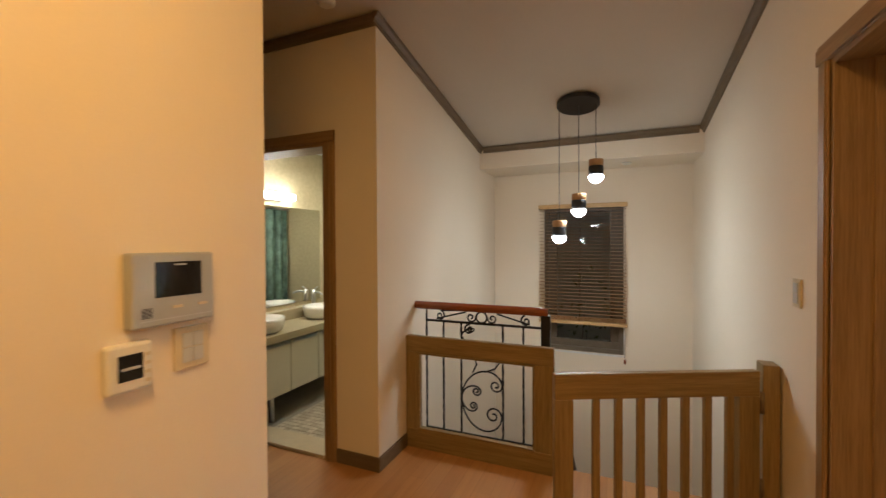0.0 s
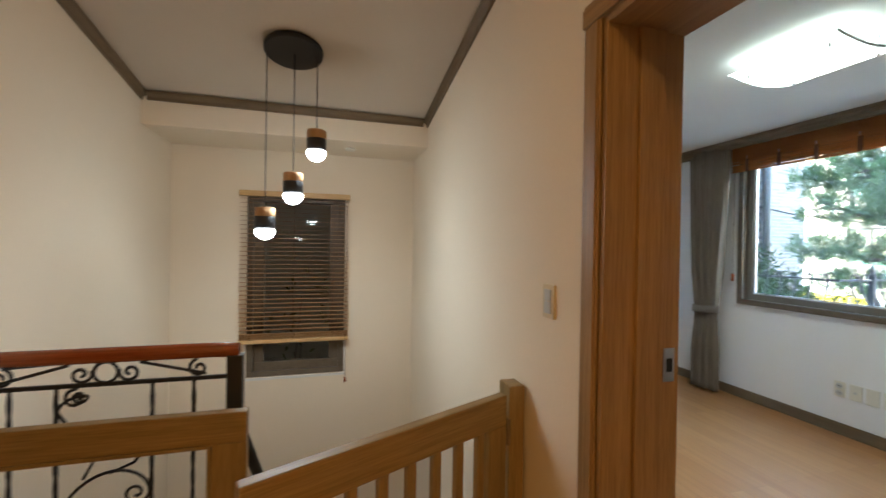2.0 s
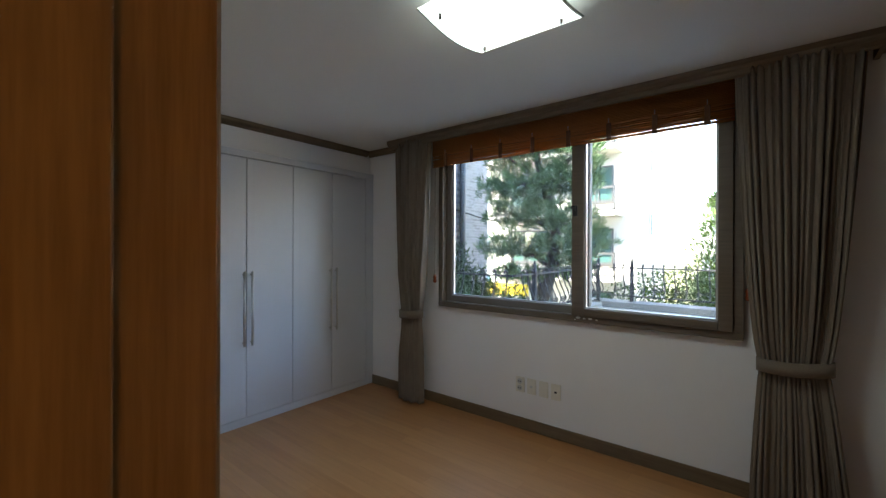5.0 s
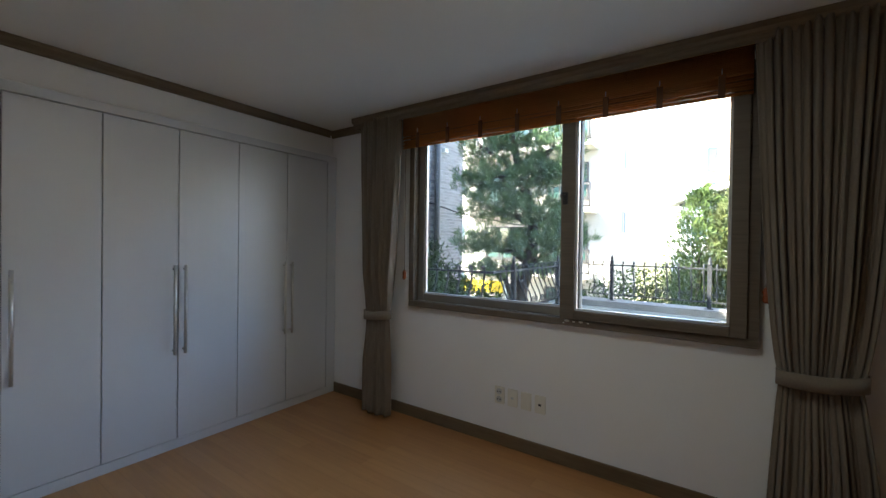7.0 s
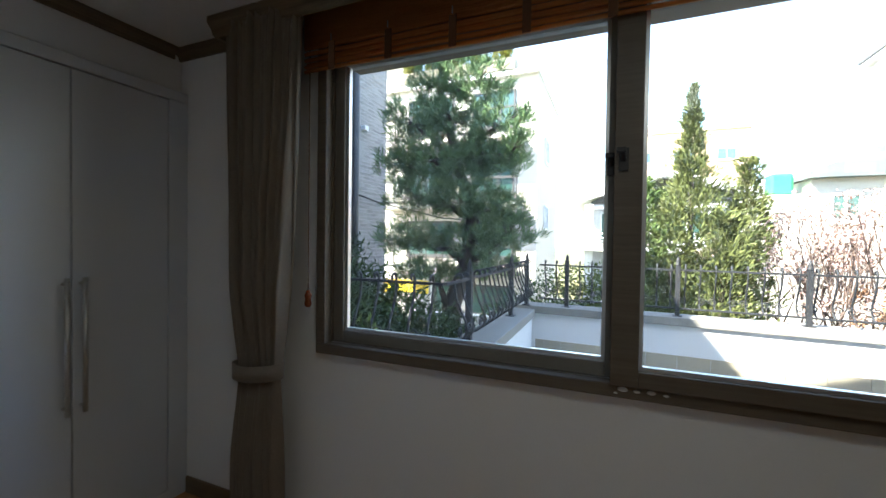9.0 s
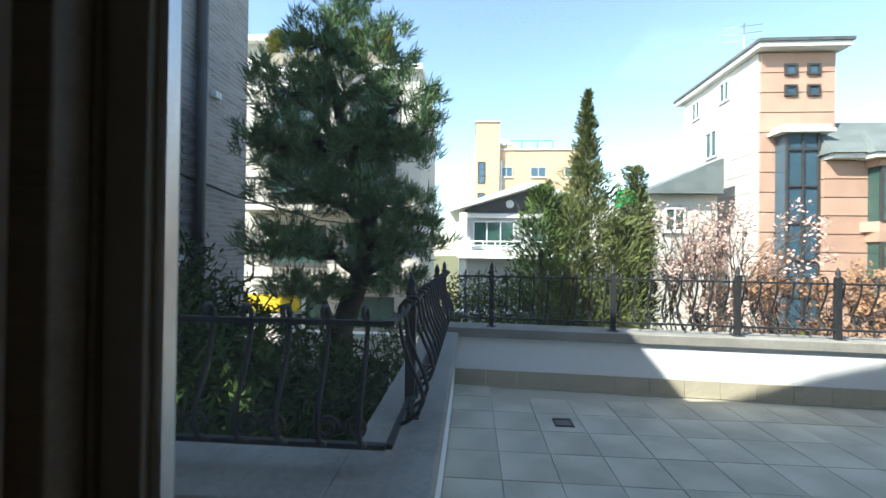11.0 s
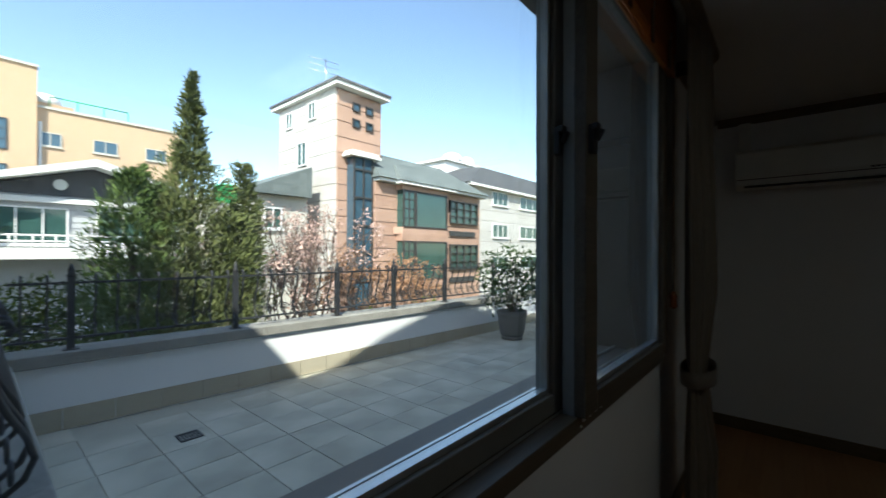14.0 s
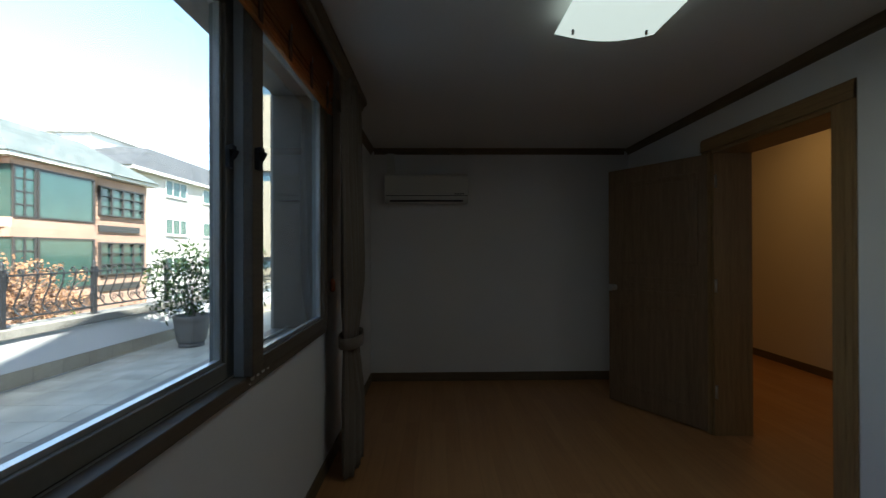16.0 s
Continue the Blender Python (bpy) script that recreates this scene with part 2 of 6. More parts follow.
M = {
    "hall_paper": wallpaper("cream_wallpaper", (0.78, 0.69, 0.56)),
    "room_paper": wallpaper("white_wallpaper", (0.80, 0.805, 0.81)),
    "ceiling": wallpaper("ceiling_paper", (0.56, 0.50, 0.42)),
    "room_ceiling": wallpaper("room_ceiling_paper", (0.70, 0.69, 0.67)),
    "wood_z": wood("oak_upright", (0.22, 0.128, 0.052), (0.37, 0.228, 0.100), "z"),
    "wood_x": wood("oak_along_x", (0.22, 0.128, 0.052), (0.37, 0.228, 0.100), "x"),
    "wood_y": wood("oak_along_y", (0.22, 0.128, 0.052), (0.37, 0.228, 0.100), "y"),
    "gate_z": wood("gate_oak_upright", (0.19, 0.120, 0.042), (0.32, 0.216, 0.086), "z"),
    "gate_x": wood("gate_oak_along", (0.19, 0.120, 0.042), (0.32, 0.216, 0.086), "x"),
    "trim": wood("taupe_trim", (0.12, 0.083, 0.047), (0.185, 0.135, 0.08), "y", 0.5),
    "trim_x": wood("taupe_trim_x", (0.12, 0.083, 0.047), (0.185, 0.135, 0.08), "x", 0.5),
    "frame": wood("taupe_window_frame", (0.10, 0.078, 0.055), (0.155, 0.122, 0.088), "y", 0.5, 0.6, 0.06),
    "frame_in": plain("lighter_grey_frame", (0.19, 0.175, 0.15), 0.5),
    "frame_out": plain("weathered_grey_frame", (0.30, 0.31, 0.30), 0.55),
    "alu": plain("aluminium_edge", (0.62, 0.63, 0.62), 0.35, 0.8),
    "floor": laminate("orange_laminate", (0.40, 0.185, 0.065), (0.50, 0.255, 0.10)),
    "closet": plain("white_lacquer", (0.60, 0.625, 0.665), 0.32, 0.0, 0.02, 2.0, 90.0, 0.03),
    # near-black colour that stands in for the shade in gaps and slots
    "seam": plain("gap_shade_colour", (0.05, 0.05, 0.055), 0.7),
    "steel": plain("brushed_steel", (0.62, 0.62, 0.63), 0.28, 1.0, 0.06),
    "curtain": cloth("taupe_curtain_cloth", (0.195, 0.16, 0.122)),
    "shade": lets_light(wood("bamboo_shade", (0.26, 0.10, 0.026), (0.46, 0.20, 0.058), "y", 0.55, 0.8), (0.75, 0.33, 0.09), 0.45),
    "shade_tape": plain("shade_tape", (0.13, 0.055, 0.02), 0.8),
    "slat": wood("blind_slat_wood", (0.26, 0.13, 0.05), (0.42, 0.235, 0.10), "x", 0.4),
    "pale_wood": wood("pale_rail_wood", (0.50, 0.31, 0.13), (0.66, 0.45, 0.22), "x", 0.45),
    "plastic": plain("ivory_plastic", (0.70, 0.68, 0.60), 0.35, 0.0, 0.03, 5.0, 80.0, 0.02),
    "plate": plain("switch_plate_ivory", (0.62, 0.53, 0.36), 0.4, 0.0, 0.03, 5.0, 80.0, 0.02),
    "rocker": plain("grey_rocker", (0.50, 0.52, 0.53), 0.35, 0.0, 0.03),
    "silver": plain("silver_plastic", (0.42, 0.43, 0.42), 0.38, 0.25, 0.03),
    "screen": plain("dark_screen", (0.012, 0.013, 0.015), 0.08, 0.0, 0.1),
    "black": plain("black_enamel", (0.010, 0.010, 0.012), 0.45),
    "iron": plain("black_iron", (0.016, 0.016, 0.018), 0.5, 0.3, 0.3, 20.0, 120.0, 0.4),
    "iron_out": plain("weathered_black_iron", (0.028, 0.030, 0.034), 0.6, 0.2, 0.35, 14.0, 120.0, 0.5),
    "rail": wood("red_brown_handrail", (0.20, 0.050, 0.018), (0.34, 0.095, 0.035), "x", 0.25),
    "cork": wood("pendant_wood", (0.36, 0.20, 0.09), (0.52, 0.32, 0.16), "z", 0.5),
    "bulb": emit("bulb_glow", (0.90, 0.96, 1.0), 1.2),
    "lamp_panel": emit("lamp_diffuser_glow", (0.86, 1.0, 0.95), 0.16),
    "bath_glow": emit("bath_lamp_glow", (1.0, 0.97, 0.9), 0.6),
    "acrylic": plain("clear_acrylic_edge", (0.62, 0.70, 0.68), 0.2),
    "glass": pane("window_glass", (0.96, 0.985, 0.975)),
    "mirror": plain("mirror_silver", (0.80, 0.82, 0.80), 0.03, 1.0, 0.01, 1.0, 1.0, 0.0),
    "ac": plain("white_ac_plastic", (0.70, 0.70, 0.66), 0.4, 0.0, 0.02),
    "door": wood("dark_door_veneer", (0.16, 0.095, 0.05), (0.27, 0.175, 0.10), "z", 0.45),
    "ceramic": plain("white_ceramic", (0.80, 0.80, 0.78), 0.12, 0.0, 0.01),
    "counter": plain("beige_counter", (0.42, 0.36, 0.24), 0.3),
    "vanity": plain("cream_vanity", (0.62, 0.60, 0.50), 0.35, 0.0, 0.03),
    "bath_tile": pieces("bath_wall_tile", (0.62, 0.53, 0.35), (0.68, 0.59, 0.40), 0.25, 0.05, 30.0, 0.1),
    "mosaic": pieces("mosaic_tile", (0.36, 0.30, 0.22), (0.66, 0.60, 0.50), 0.4, 0.1, 60.0, 0.15),
    "grout": plain("grout", (0.34, 0.32, 0.28), 0.9),
    "stone_sill": plain("beige_threshold_stone", (0.55, 0.47, 0.33), 0.4),
    "shower": plain("teal_shower_curtain", (0.22, 0.36, 0.33), 0.7, 0.0, 0.6, 6.0, 12.0),
    "tile": pieces("terrace_tile", (0.42, 0.39, 0.305), (0.54, 0.505, 0.405), 0.75),
    "base_tile": pieces("parapet_base_tile", (0.36, 0.32, 0.245), (0.48, 0.43, 0.33), 0.75, 0.5, 28.0, 0.25),
    "coping": plain("weathered_concrete", (0.27, 0.26, 0.235), 0.9, 0.0, 0.4, 3.0, 45.0, 0.7),
    "parapet": plain("white_render", (0.72, 0.73, 0.74), 0.85, 0.0, 0.06, 2.0, 60.0, 0.4),
    "grout_out": plain("terrace_grout", (0.42, 0.39, 0.31), 0.9),
    "drain": plain("drain_iron", (0.09, 0.085, 0.08), 0.6, 0.4),
    "pot": plain("grey_stone_pot", (0.17, 0.16, 0.145), 0.85, 0.0, 0.25, 6.0, 60.0, 0.6),
    "soil": plain("soil", (0.06, 0.045, 0.03), 0.95, 0.0, 0.4, 10.0, 50.0, 0.9),
    "bark": plain("pine_bark", (0.062, 0.046, 0.036), 0.95, 0.0, 0.5, 6.0, 30.0, 1.0),
    "twig": plain("bare_twig", (0.16, 0.11, 0.09), 0.9, 0.0, 0.35, 6.0, 40.0, 0.5),
    "pine": leaves("pine_needles", (0.07, 0.13, 0.06), (0.15, 0.225, 0.10)),
    "juniper": leaves("juniper_sprays", (0.075, 0.10, 0.036), (0.165, 0.182, 0.068)),
    "juniper_dark": leaves("dark_juniper_sprays", (0.055, 0.10, 0.032), (0.125, 0.175, 0.055)),
    "shrub": leaves("shrub_leaves", (0.06, 0.095, 0.012), (0.14, 0.175, 0.03)),
    "bamboo": leaves("dark_shrub_leaves", (0.018, 0.040, 0.014), (0.06, 0.10, 0.03)),
    "blossom": leaves("pale_pink_blossom", (0.40, 0.24, 0.20), (0.60, 0.45, 0.40)),
    "dry_leaf": leaves("dry_brown_leaves", (0.26, 0.13, 0.07), (0.42, 0.25, 0.15)),
    "lawn": plain("winter_lawn", (0.14, 0.13, 0.05), 0.95, 0.0, 0.4, 2.0, 60.0, 0.8),
    "grey_brick": brickwork("grey_brick", (0.22, 0.205, 0.20), (0.36, 0.34, 0.33), (0.42, 0.40, 0.38)),
    "brick_piece": pieces("grey_brick_piece", (0.13, 0.125, 0.13), (0.27, 0.26, 0.265), 0.85, 0.5, 50.0, 0.2),
    "beige_brick": brickwork("beige_brick", (0.53, 0.365, 0.235), (0.60, 0.425, 0.285), (0.55, 0.41, 0.30), 0.24, 0.075, 0.006),
    "pink_stone": pieces("pink_granite", (0.40, 0.245, 0.18), (0.50, 0.325, 0.245), 0.7, 0.15, 40.0, 0.2),
    "white_stone": pieces("white_granite", (0.50, 0.475, 0.445), (0.57, 0.545, 0.515), 0.7, 0.15, 40.0, 0.15),
    "joint": plain("stone_joint", (0.22, 0.17, 0.14), 0.9),
    "stucco": plain("cream_stucco", (0.50, 0.475, 0.42), 0.85, 0.0, 0.06, 1.2, 40.0, 0.3),
    "far_white": plain("white_wall_paint", (0.72, 0.72, 0.70), 0.8, 0.0, 0.06, 1.0, 30.0, 0.2),
    "sand_wall": plain("sand_stone_wall", (0.27, 0.24, 0.185), 0.85, 0.0, 0.1, 1.0, 40.0, 0.3),
    "slate": brickwork("grey_green_slate", (0.11, 0.13, 0.13), (0.18, 0.205, 0.20), (0.10, 0.12, 0.12), 0.35, 0.28, 0.01),
    "dark_slate": brickwork("dark_slate", (0.07, 0.075, 0.08), (0.12, 0.125, 0.13), (0.05, 0.05, 0.05), 0.35, 0.28, 0.01),
    "win_green": plain("green_tinted_glass", (0.035, 0.085, 0.075), 0.06, 0.0, 0.2, 0.5, 2.0, 0.0, 0.8),
    # the sky's blue reflection is put into this pane colour
    "win_blue": plain("sky_reflection_glass", (0.05, 0.10, 0.14), 0.05, 0.0, 0.2, 0.5, 2.0, 0.0, 0.9),
    "dark_frame": plain("dark_bronze_frame", (0.045, 0.042, 0.040), 0.5),
    "white_frame": plain("white_window_frame", (0.72, 0.72, 0.72), 0.5),
    "siding": plain("grey_siding", (0.46, 0.47, 0.48), 0.7),
    "yellow": plain("yellow_awning", (0.75, 0.52, 0.02), 0.6),
    "green_tarp": plain("green_tarp", (0.02, 0.40, 0.12), 0.7),
    "cable": plain("black_cable", (0.02, 0.02, 0.02), 0.6),
    "roof_dark": plain("roof_tiles_dark", (0.08, 0.08, 0.085), 0.8),
    "asphalt": plain("asphalt", (0.06, 0.06, 0.062), 0.9),
    "acid_ball": leaves("yellow_green_topiary", (0.12, 0.13, 0.02), (0.25, 0.24, 0.05)),
}

# ---- mesh building ----


class Geo:
    """Collects vertices and faces for one mesh."""

    def __init__(self):
        self.v, self.f, self.s = [], [], []

    def face(self, pts, smooth=False):
        n = len(self.v)
        self.v += [tuple(p) for p in pts]
        self.f.append(tuple(range(n, n + len(pts))))
        self.s.append(smooth)
        return self

    def box(self, x0, y0, z0, x1, y1, z1, m=None):
        n = len(self.v)
        x0, x1, y0, y1, z0, z1 = min(x0, x1), max(x0, x1), min(y0, y1), max(y0, y1), min(z0, z1), max(z0, z1)
        pts = [(x, y, z) for z in (z0, z1) for x, y in ((x0, y0), (x1, y0), (x1, y1), (x0, y1))]
        if m is not None:
            pts = [tuple(m @ Vector(p)) for p in pts]
        self.v += pts
        for q in ((0, 3, 2, 1), (4, 5, 6, 7), (0, 1, 5, 4), (1, 2, 6, 5), (2, 3, 7, 6), (3, 0, 4, 7)):
            self.f.append(tuple(n + i for i in q))
            self.s.append(False)
        return self

    def slab(self, x0, y0, z0, x1, y1, z1, c):
        """A box with a chamfer c round its top and sides: a worn edge for a piece."""
        n = len(self.v)
        rings = [(0.0, z0), (0.0, z1 - c), (c, z1)]
        for d, z in rings:
            self.v += [(x0 + d, y0 + d, z), (x1 - d, y0 + d, z), (x1 - d, y1 - d, z), (x0 + d, y1 - d, z)]
        for k in (0, 4):
            for i in range(4):
                j = (i + 1) % 4
                self.f.append((n + k + i, n + k + j, n + k + 4 + j, n + k + 4 + i))
                self.s.append(False)
        self.f.append((n + 8, n + 9, n + 10, n + 11))
        self.s.append(False)
        return self

    def tube(self, pts, r, sides=8, r_end=None, cap=True):
        pts = [Vector(p) for p in pts]
        n0, k = len(self.v), len(pts)
        side = None
        for i, p in enumerate(pts):
            d = (pts[min(i + 1, k - 1)] - pts[max(i - 1, 0)]).normalized()
            if side is None:
                side = d.orthogonal().normalized()
            side = (side - d * side.dot(d)).normalized()
            up = d.cross(side)
            rr = r if r_end is None else r + (r_end - r) * i / (k - 1)
            for a in range(sides):
                t = 2 * math.pi * a / sides
                self.v.append(tuple(p + side * math.cos(t) * rr + up * math.sin(t) * rr))
        for i in range(k - 1):
            for a in range(sides):
                b = (a + 1) % sides
                self.f.append((n0 + i * sides + a, n0 + i * sides + b, n0 + (i + 1) * sides + b, n0 + (i + 1) * sides + a))
                self.s.append(True)
        if cap:
            self.f.append(tuple(n0 + a for a in reversed(range(sides))))
            self.f.append(tuple(n0 + (k - 1) * sides + a for a in range(sides)))
            self.s += [False, False]
        return self

    def lathe(self, profile, centre=(0, 0, 0), sides=24, axis="z"):
        """profile: (radius, height) from the bottom up."""
        n0 = len(self.v)
        for r, h in profile:
            for a in range(sides):
                t = 2 * math.pi * a / sides
                self.v.append((centre[0] + r * math.cos(t), centre[1] + r * math.sin(t), centre[2] + h))
        for i in range(len(profile) - 1):
            for a in range(sides):
                b = (a + 1) % sides
                self.f.append((n0 + i * sides + a, n0 + i * sides + b, n0 + (i + 1) * sides + b, n0 + (i + 1) * sides + a))
                self.s.append(True)
        self.f.append(tuple(n0 + a for a in reversed(range(sides))))
        self.f.append(tuple(n0 + (len(profile) - 1) * sides + a for a in range(sides)))
        self.s += [False, False]
        return self

    def prism(self, outline, axis, a, b):
        """An outline in the two other axes, drawn from a to b along axis."""
        def at(p, h):
            return {"x": (h, p[0], p[1]), "y": (p[0], h, p[1]), "z": (p[0], p[1], h)}[axis]
        n, k = len(self.v), len(outline)
        self.v += [at(p, a) for p in outline] + [at(p, b) for p in outline]
        for i in range(k):
            j = (i + 1) % k
            self.f.append((n + i, n + j, n + k + j, n + k + i))
            self.s.append(False)
        self.f.append(tuple(n + i for i in reversed(range(k))))
        self.f.append(tuple(n + k + i for i in range(k)))
        self.s += [False, False]
        return self

    def mesh(self, name, material):
        me = bpy.data.meshes.new(name)
        me.from_pydata(self.v, [], self.f)
        bm = bmesh.new()
        bm.from_mesh(me)
        if len(bm.faces) < 20000:
            bmesh.ops.recalc_face_normals(bm, faces=bm.faces)
        bm.to_mesh(me)
        bm.free()
        me.polygons.foreach_set("use_smooth", self.s)
        me.materials.append(M[material])
        return me


def thing(name, label="", category="", group="", kind="", at=(0, 0, 0), rz=0.0):
    """An empty at a thing's base, which carries its parts."""
    ob = new(name)
    ob.empty_display_size = 0.05
    ob.matrix_world = pose(*at, 0, 0, rz)
    return tagged(ob, label, category, group, kind)


def part(name, geo, material, parent=None, label="", bevel=0.0, at=None, kind=""):
    ob = new(name, geo.mesh(name, material) if isinstance(geo, Geo) else geo)
    if parent is not None:
        ob.parent = parent
    if at is not None:
        ob.matrix_basis = at
    if bevel:
        mod = ob.modifiers.new("worn_edge", "BEVEL")
        mod.width, mod.segments, mod.limit_method = bevel, 2, "ANGLE"
    if label or kind:
        tagged(ob, label, kind=kind)
    return ob


def solo(name, geo, material, label="", category="", kind="", bevel=0.0, group=""):
    """A thing of one mesh."""
    return tagged(part(name, geo, material, bevel=bevel), label, category, group, kind)


def wall(name, label, material, x0, x1, y0, y1, z0, z1, holes=(), along="y", bevel=0.0):
    """A wall with thickness; holes: (from, to, low, high) along its run."""
    a0, a1 = (y0, y1) if along == "y" else (x0, x1)
    cuts = sorted({a0, a1, *(h[0] for h in holes), *(h[1] for h in holes)})
    g = Geo()
    for p, q in zip(cuts, cuts[1:]):
        spans, low = [], z0
        for h in sorted((h for h in holes if h[0] <= p and h[1] >= q), key=lambda h: h[2]):
            spans.append((low, h[2]))
            low = h[3]
        spans.append((low, z1))
        for lo, hi in spans:
            if hi - lo > 1e-4:
                g.box(x0, p, lo, x1, q, hi) if along == "y" else g.box(p, y0, lo, q, y1, hi)
    return solo(name, g, material, label, "wall", "structure")

# ---- structure ----
# room: x 1.47..4.03, y -0.06..4.72; hall: x -0.5..1.21; stairwell: x -0.76..1.21, y 2.6..4.73
ROOM_W, ROOM_E, ROOM_S, ROOM_N, CEIL = 1.468, 4.03, -0.06, 4.715, 2.285
HALL_E, STAIR_W, STAIR_N, BATH_Y = 1.21, -0.76, 4.73, 2.21
WIN = (1.751, 3.765, 0.85, 2.15)                # the room window's opening: y0, y1, z0, z1
DOOR = (1.155, 2.022, -0.02, 1.99)              # the room door's opening: y0, y1
OUT = 4.27                                    # the outer face of the window wall

solo("floor_room", Geo().box(1.345, ROOM_S, -0.2, ROOM_E, ROOM_N, 0.0), "floor", "orange-brown laminate floor of the bedroom", "floor", "structure")
solo("floor_hall", Geo().box(-2.9, -3.0, -0.2, 1.345, 2.21, 0.0).box(STAIR_W, 2.21, -0.2, 1.345, 2.66, 0.0), "floor", "orange-brown laminate floor of the hall", "floor", "structure")
wall("wall_east", "white papered bedroom wall with the wide window", "room_paper", ROOM_E, 4.13, -0.4, 5.1, -0.2, 3.2, [WIN])
REVEAL = (WIN[0], WIN[1] + 0.22, WIN[2], WIN[3])    # the opening widens outward on one side
wall("wall_reveal", "cream rendered outer layer of the window wall", "stucco", 4.13, OUT - 0.02, -0.4, 5.1, -0.2, 3.2, [REVEAL])
wall("wall_outside", "cream rendered outer face of the house wall", "stucco", OUT - 0.02, OUT, -4.0, 6.6, -3.2, 3.2, [REVEAL])
wall("wall_south", "white papered bedroom wall behind the air conditioner", "room_paper", 1.345, ROOM_E, ROOM_S - 0.2, ROOM_S, -0.2, 3.0, along="x")
wall("wall_closet", "white papered bedroom wall behind the wardrobe", "room_paper", 1.345, ROOM_E, ROOM_N + 0.62, ROOM_N + 0.8, -0.2, 3.0, along="x")
solo("wall_over_closet", Geo().box(1.345, ROOM_N, 2.058, ROOM_E, ROOM_N + 0.62, CEIL).box(3.995, ROOM_N, 0, ROOM_E, ROOM_N + 0.62, 2.058), "room_paper", "white papered wall above the built-in wardrobe", "wall", "structure")
wall("wall_west", "white papered bedroom wall with the door", "room_paper", 1.345, ROOM_W, ROOM_S, ROOM_N + 0.62, 0.0, 3.0, [DOOR])
wall("wall_hall_east", "cream papered hall wall with the bedroom door", "hall_paper", HALL_E, 1.345, -3.0, STAIR_N, -3.0, 3.3, [DOOR])
wall("wall_hall_west", "cream papered hall wall with the intercom", "hall_paper", -0.62, -0.5, -3.0, 1.145, 0.0, 3.3)
wall("wall_hall_south", "cream papered hall end wall", "hall_paper", -2.9, HALL_E, -3.2, -3.0, 0.0, 3.3, along="x")
wall("wall_corridor_west", "cream papered corridor end wall", "hall_paper", -3.1, -2.9, -3.0, 4.73, -0.2, 3.3)
wall("wall_bath", "cream papered wall with the bathroom door", "hall_paper", -2.9, STAIR_W, BATH_Y, BATH_Y + 0.16, 0.0, 3.3, [(-1.92, -1.13, -0.02, 1.972)], along="x")
wall("wall_stair_west", "cream papered stairwell wall", "hall_paper", -0.90, STAIR_W, BATH_Y + 0.16, STAIR_N, -3.0, 3.3)
wall("wall_stair_north", "cream papered stairwell wall with a window", "hall_paper", -2.9, 1.345, STAIR_N, STAIR_N + 0.2, -3.0, 3.3, [(-0.20, 0.60, 0.175, 1.71)], along="x")
wall("wall_bath_tiled", "beige tiled bathroom side wall", "bath_tile", -0.925, -0.905, BATH_Y + 0.16, 4.5, -0.1, 2.3)
wall("wall_bath_north", "beige tiled bathroom end wall", "bath_tile", -2.9, -0.925, 4.5, 4.7, -0.1, 2.3, along="x")
solo("floor_bath", Geo().box(-2.9, BATH_Y + 0.16, -0.3, -0.925, 4.5, -0.085), "grout", "bathroom floor screed under mosaic", "floor", "structure")
solo("ceiling_bath", Geo().box(-2.9, BATH_Y + 0.16, 2.3, -0.905, 4.7, 2.4), "far_white", "white bathroom ceiling", "ceiling", "structure")
solo("ceiling_room", Geo().box(1.345, ROOM_S, CEIL, ROOM_E, ROOM_N + 0.62, CEIL + 0.1), "room_ceiling", "off-white papered bedroom ceiling", "ceiling", "structure")


def slope(y):
    return 2.32 + 0.172 * (4.18 - y)


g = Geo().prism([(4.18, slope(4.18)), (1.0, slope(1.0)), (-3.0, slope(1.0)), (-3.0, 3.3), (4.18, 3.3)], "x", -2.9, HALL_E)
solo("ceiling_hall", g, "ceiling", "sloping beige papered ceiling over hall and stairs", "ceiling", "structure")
solo("beam_stair", Geo().box(-0.76, 4.18, 2.10, HALL_E, STAIR_N, 3.3), "hall_paper", "papered soffit over the stair window", "beam", "structure")
solo("floor_below", Geo().box(-0.76, 2.4, -3.0, HALL_E, STAIR_N, -2.9), "floor", "floor at the foot of the stairs", "floor", "structure")
solo("wall_below", Geo().box(-0.76, 2.45, -2.9, HALL_E, 2.66, -0.2), "hall_paper", "wall under the hall floor edge", "wall", "structure")
# unseen roof: low gable and an added taller part, shaped to shade the parapet
g = Geo().prism([(-4.0, 3.31), (6.95, 3.31), (6.95, 5.95), (6.25, 5.95), (5.14, 4.47), (3.94, 4.78), (2.65, 4.97), (1.2, 4.45), (-4.0, 3.4)], "x", -3.2, 4.5)
solo("house_shade_roof", g, "roof_dark", "unseen dark tiled house roof shaped to shade the terrace", "roof", "structure")
# the wall at y 6.5 is added to keep sun off the stair window
solo("wall_back_and_sun_block", Geo().box(-3.3, -4.0, -3.2, -3.1, 6.5, 3.31).box(-3.1, -4.1, -3.2, 4.25, -4.0, 3.31).box(-3.1, 6.5, -3.2, 4.25, 6.6, 3.31), "stucco", "cream rendered house walls with an added sun block to the north", "wall", "structure")


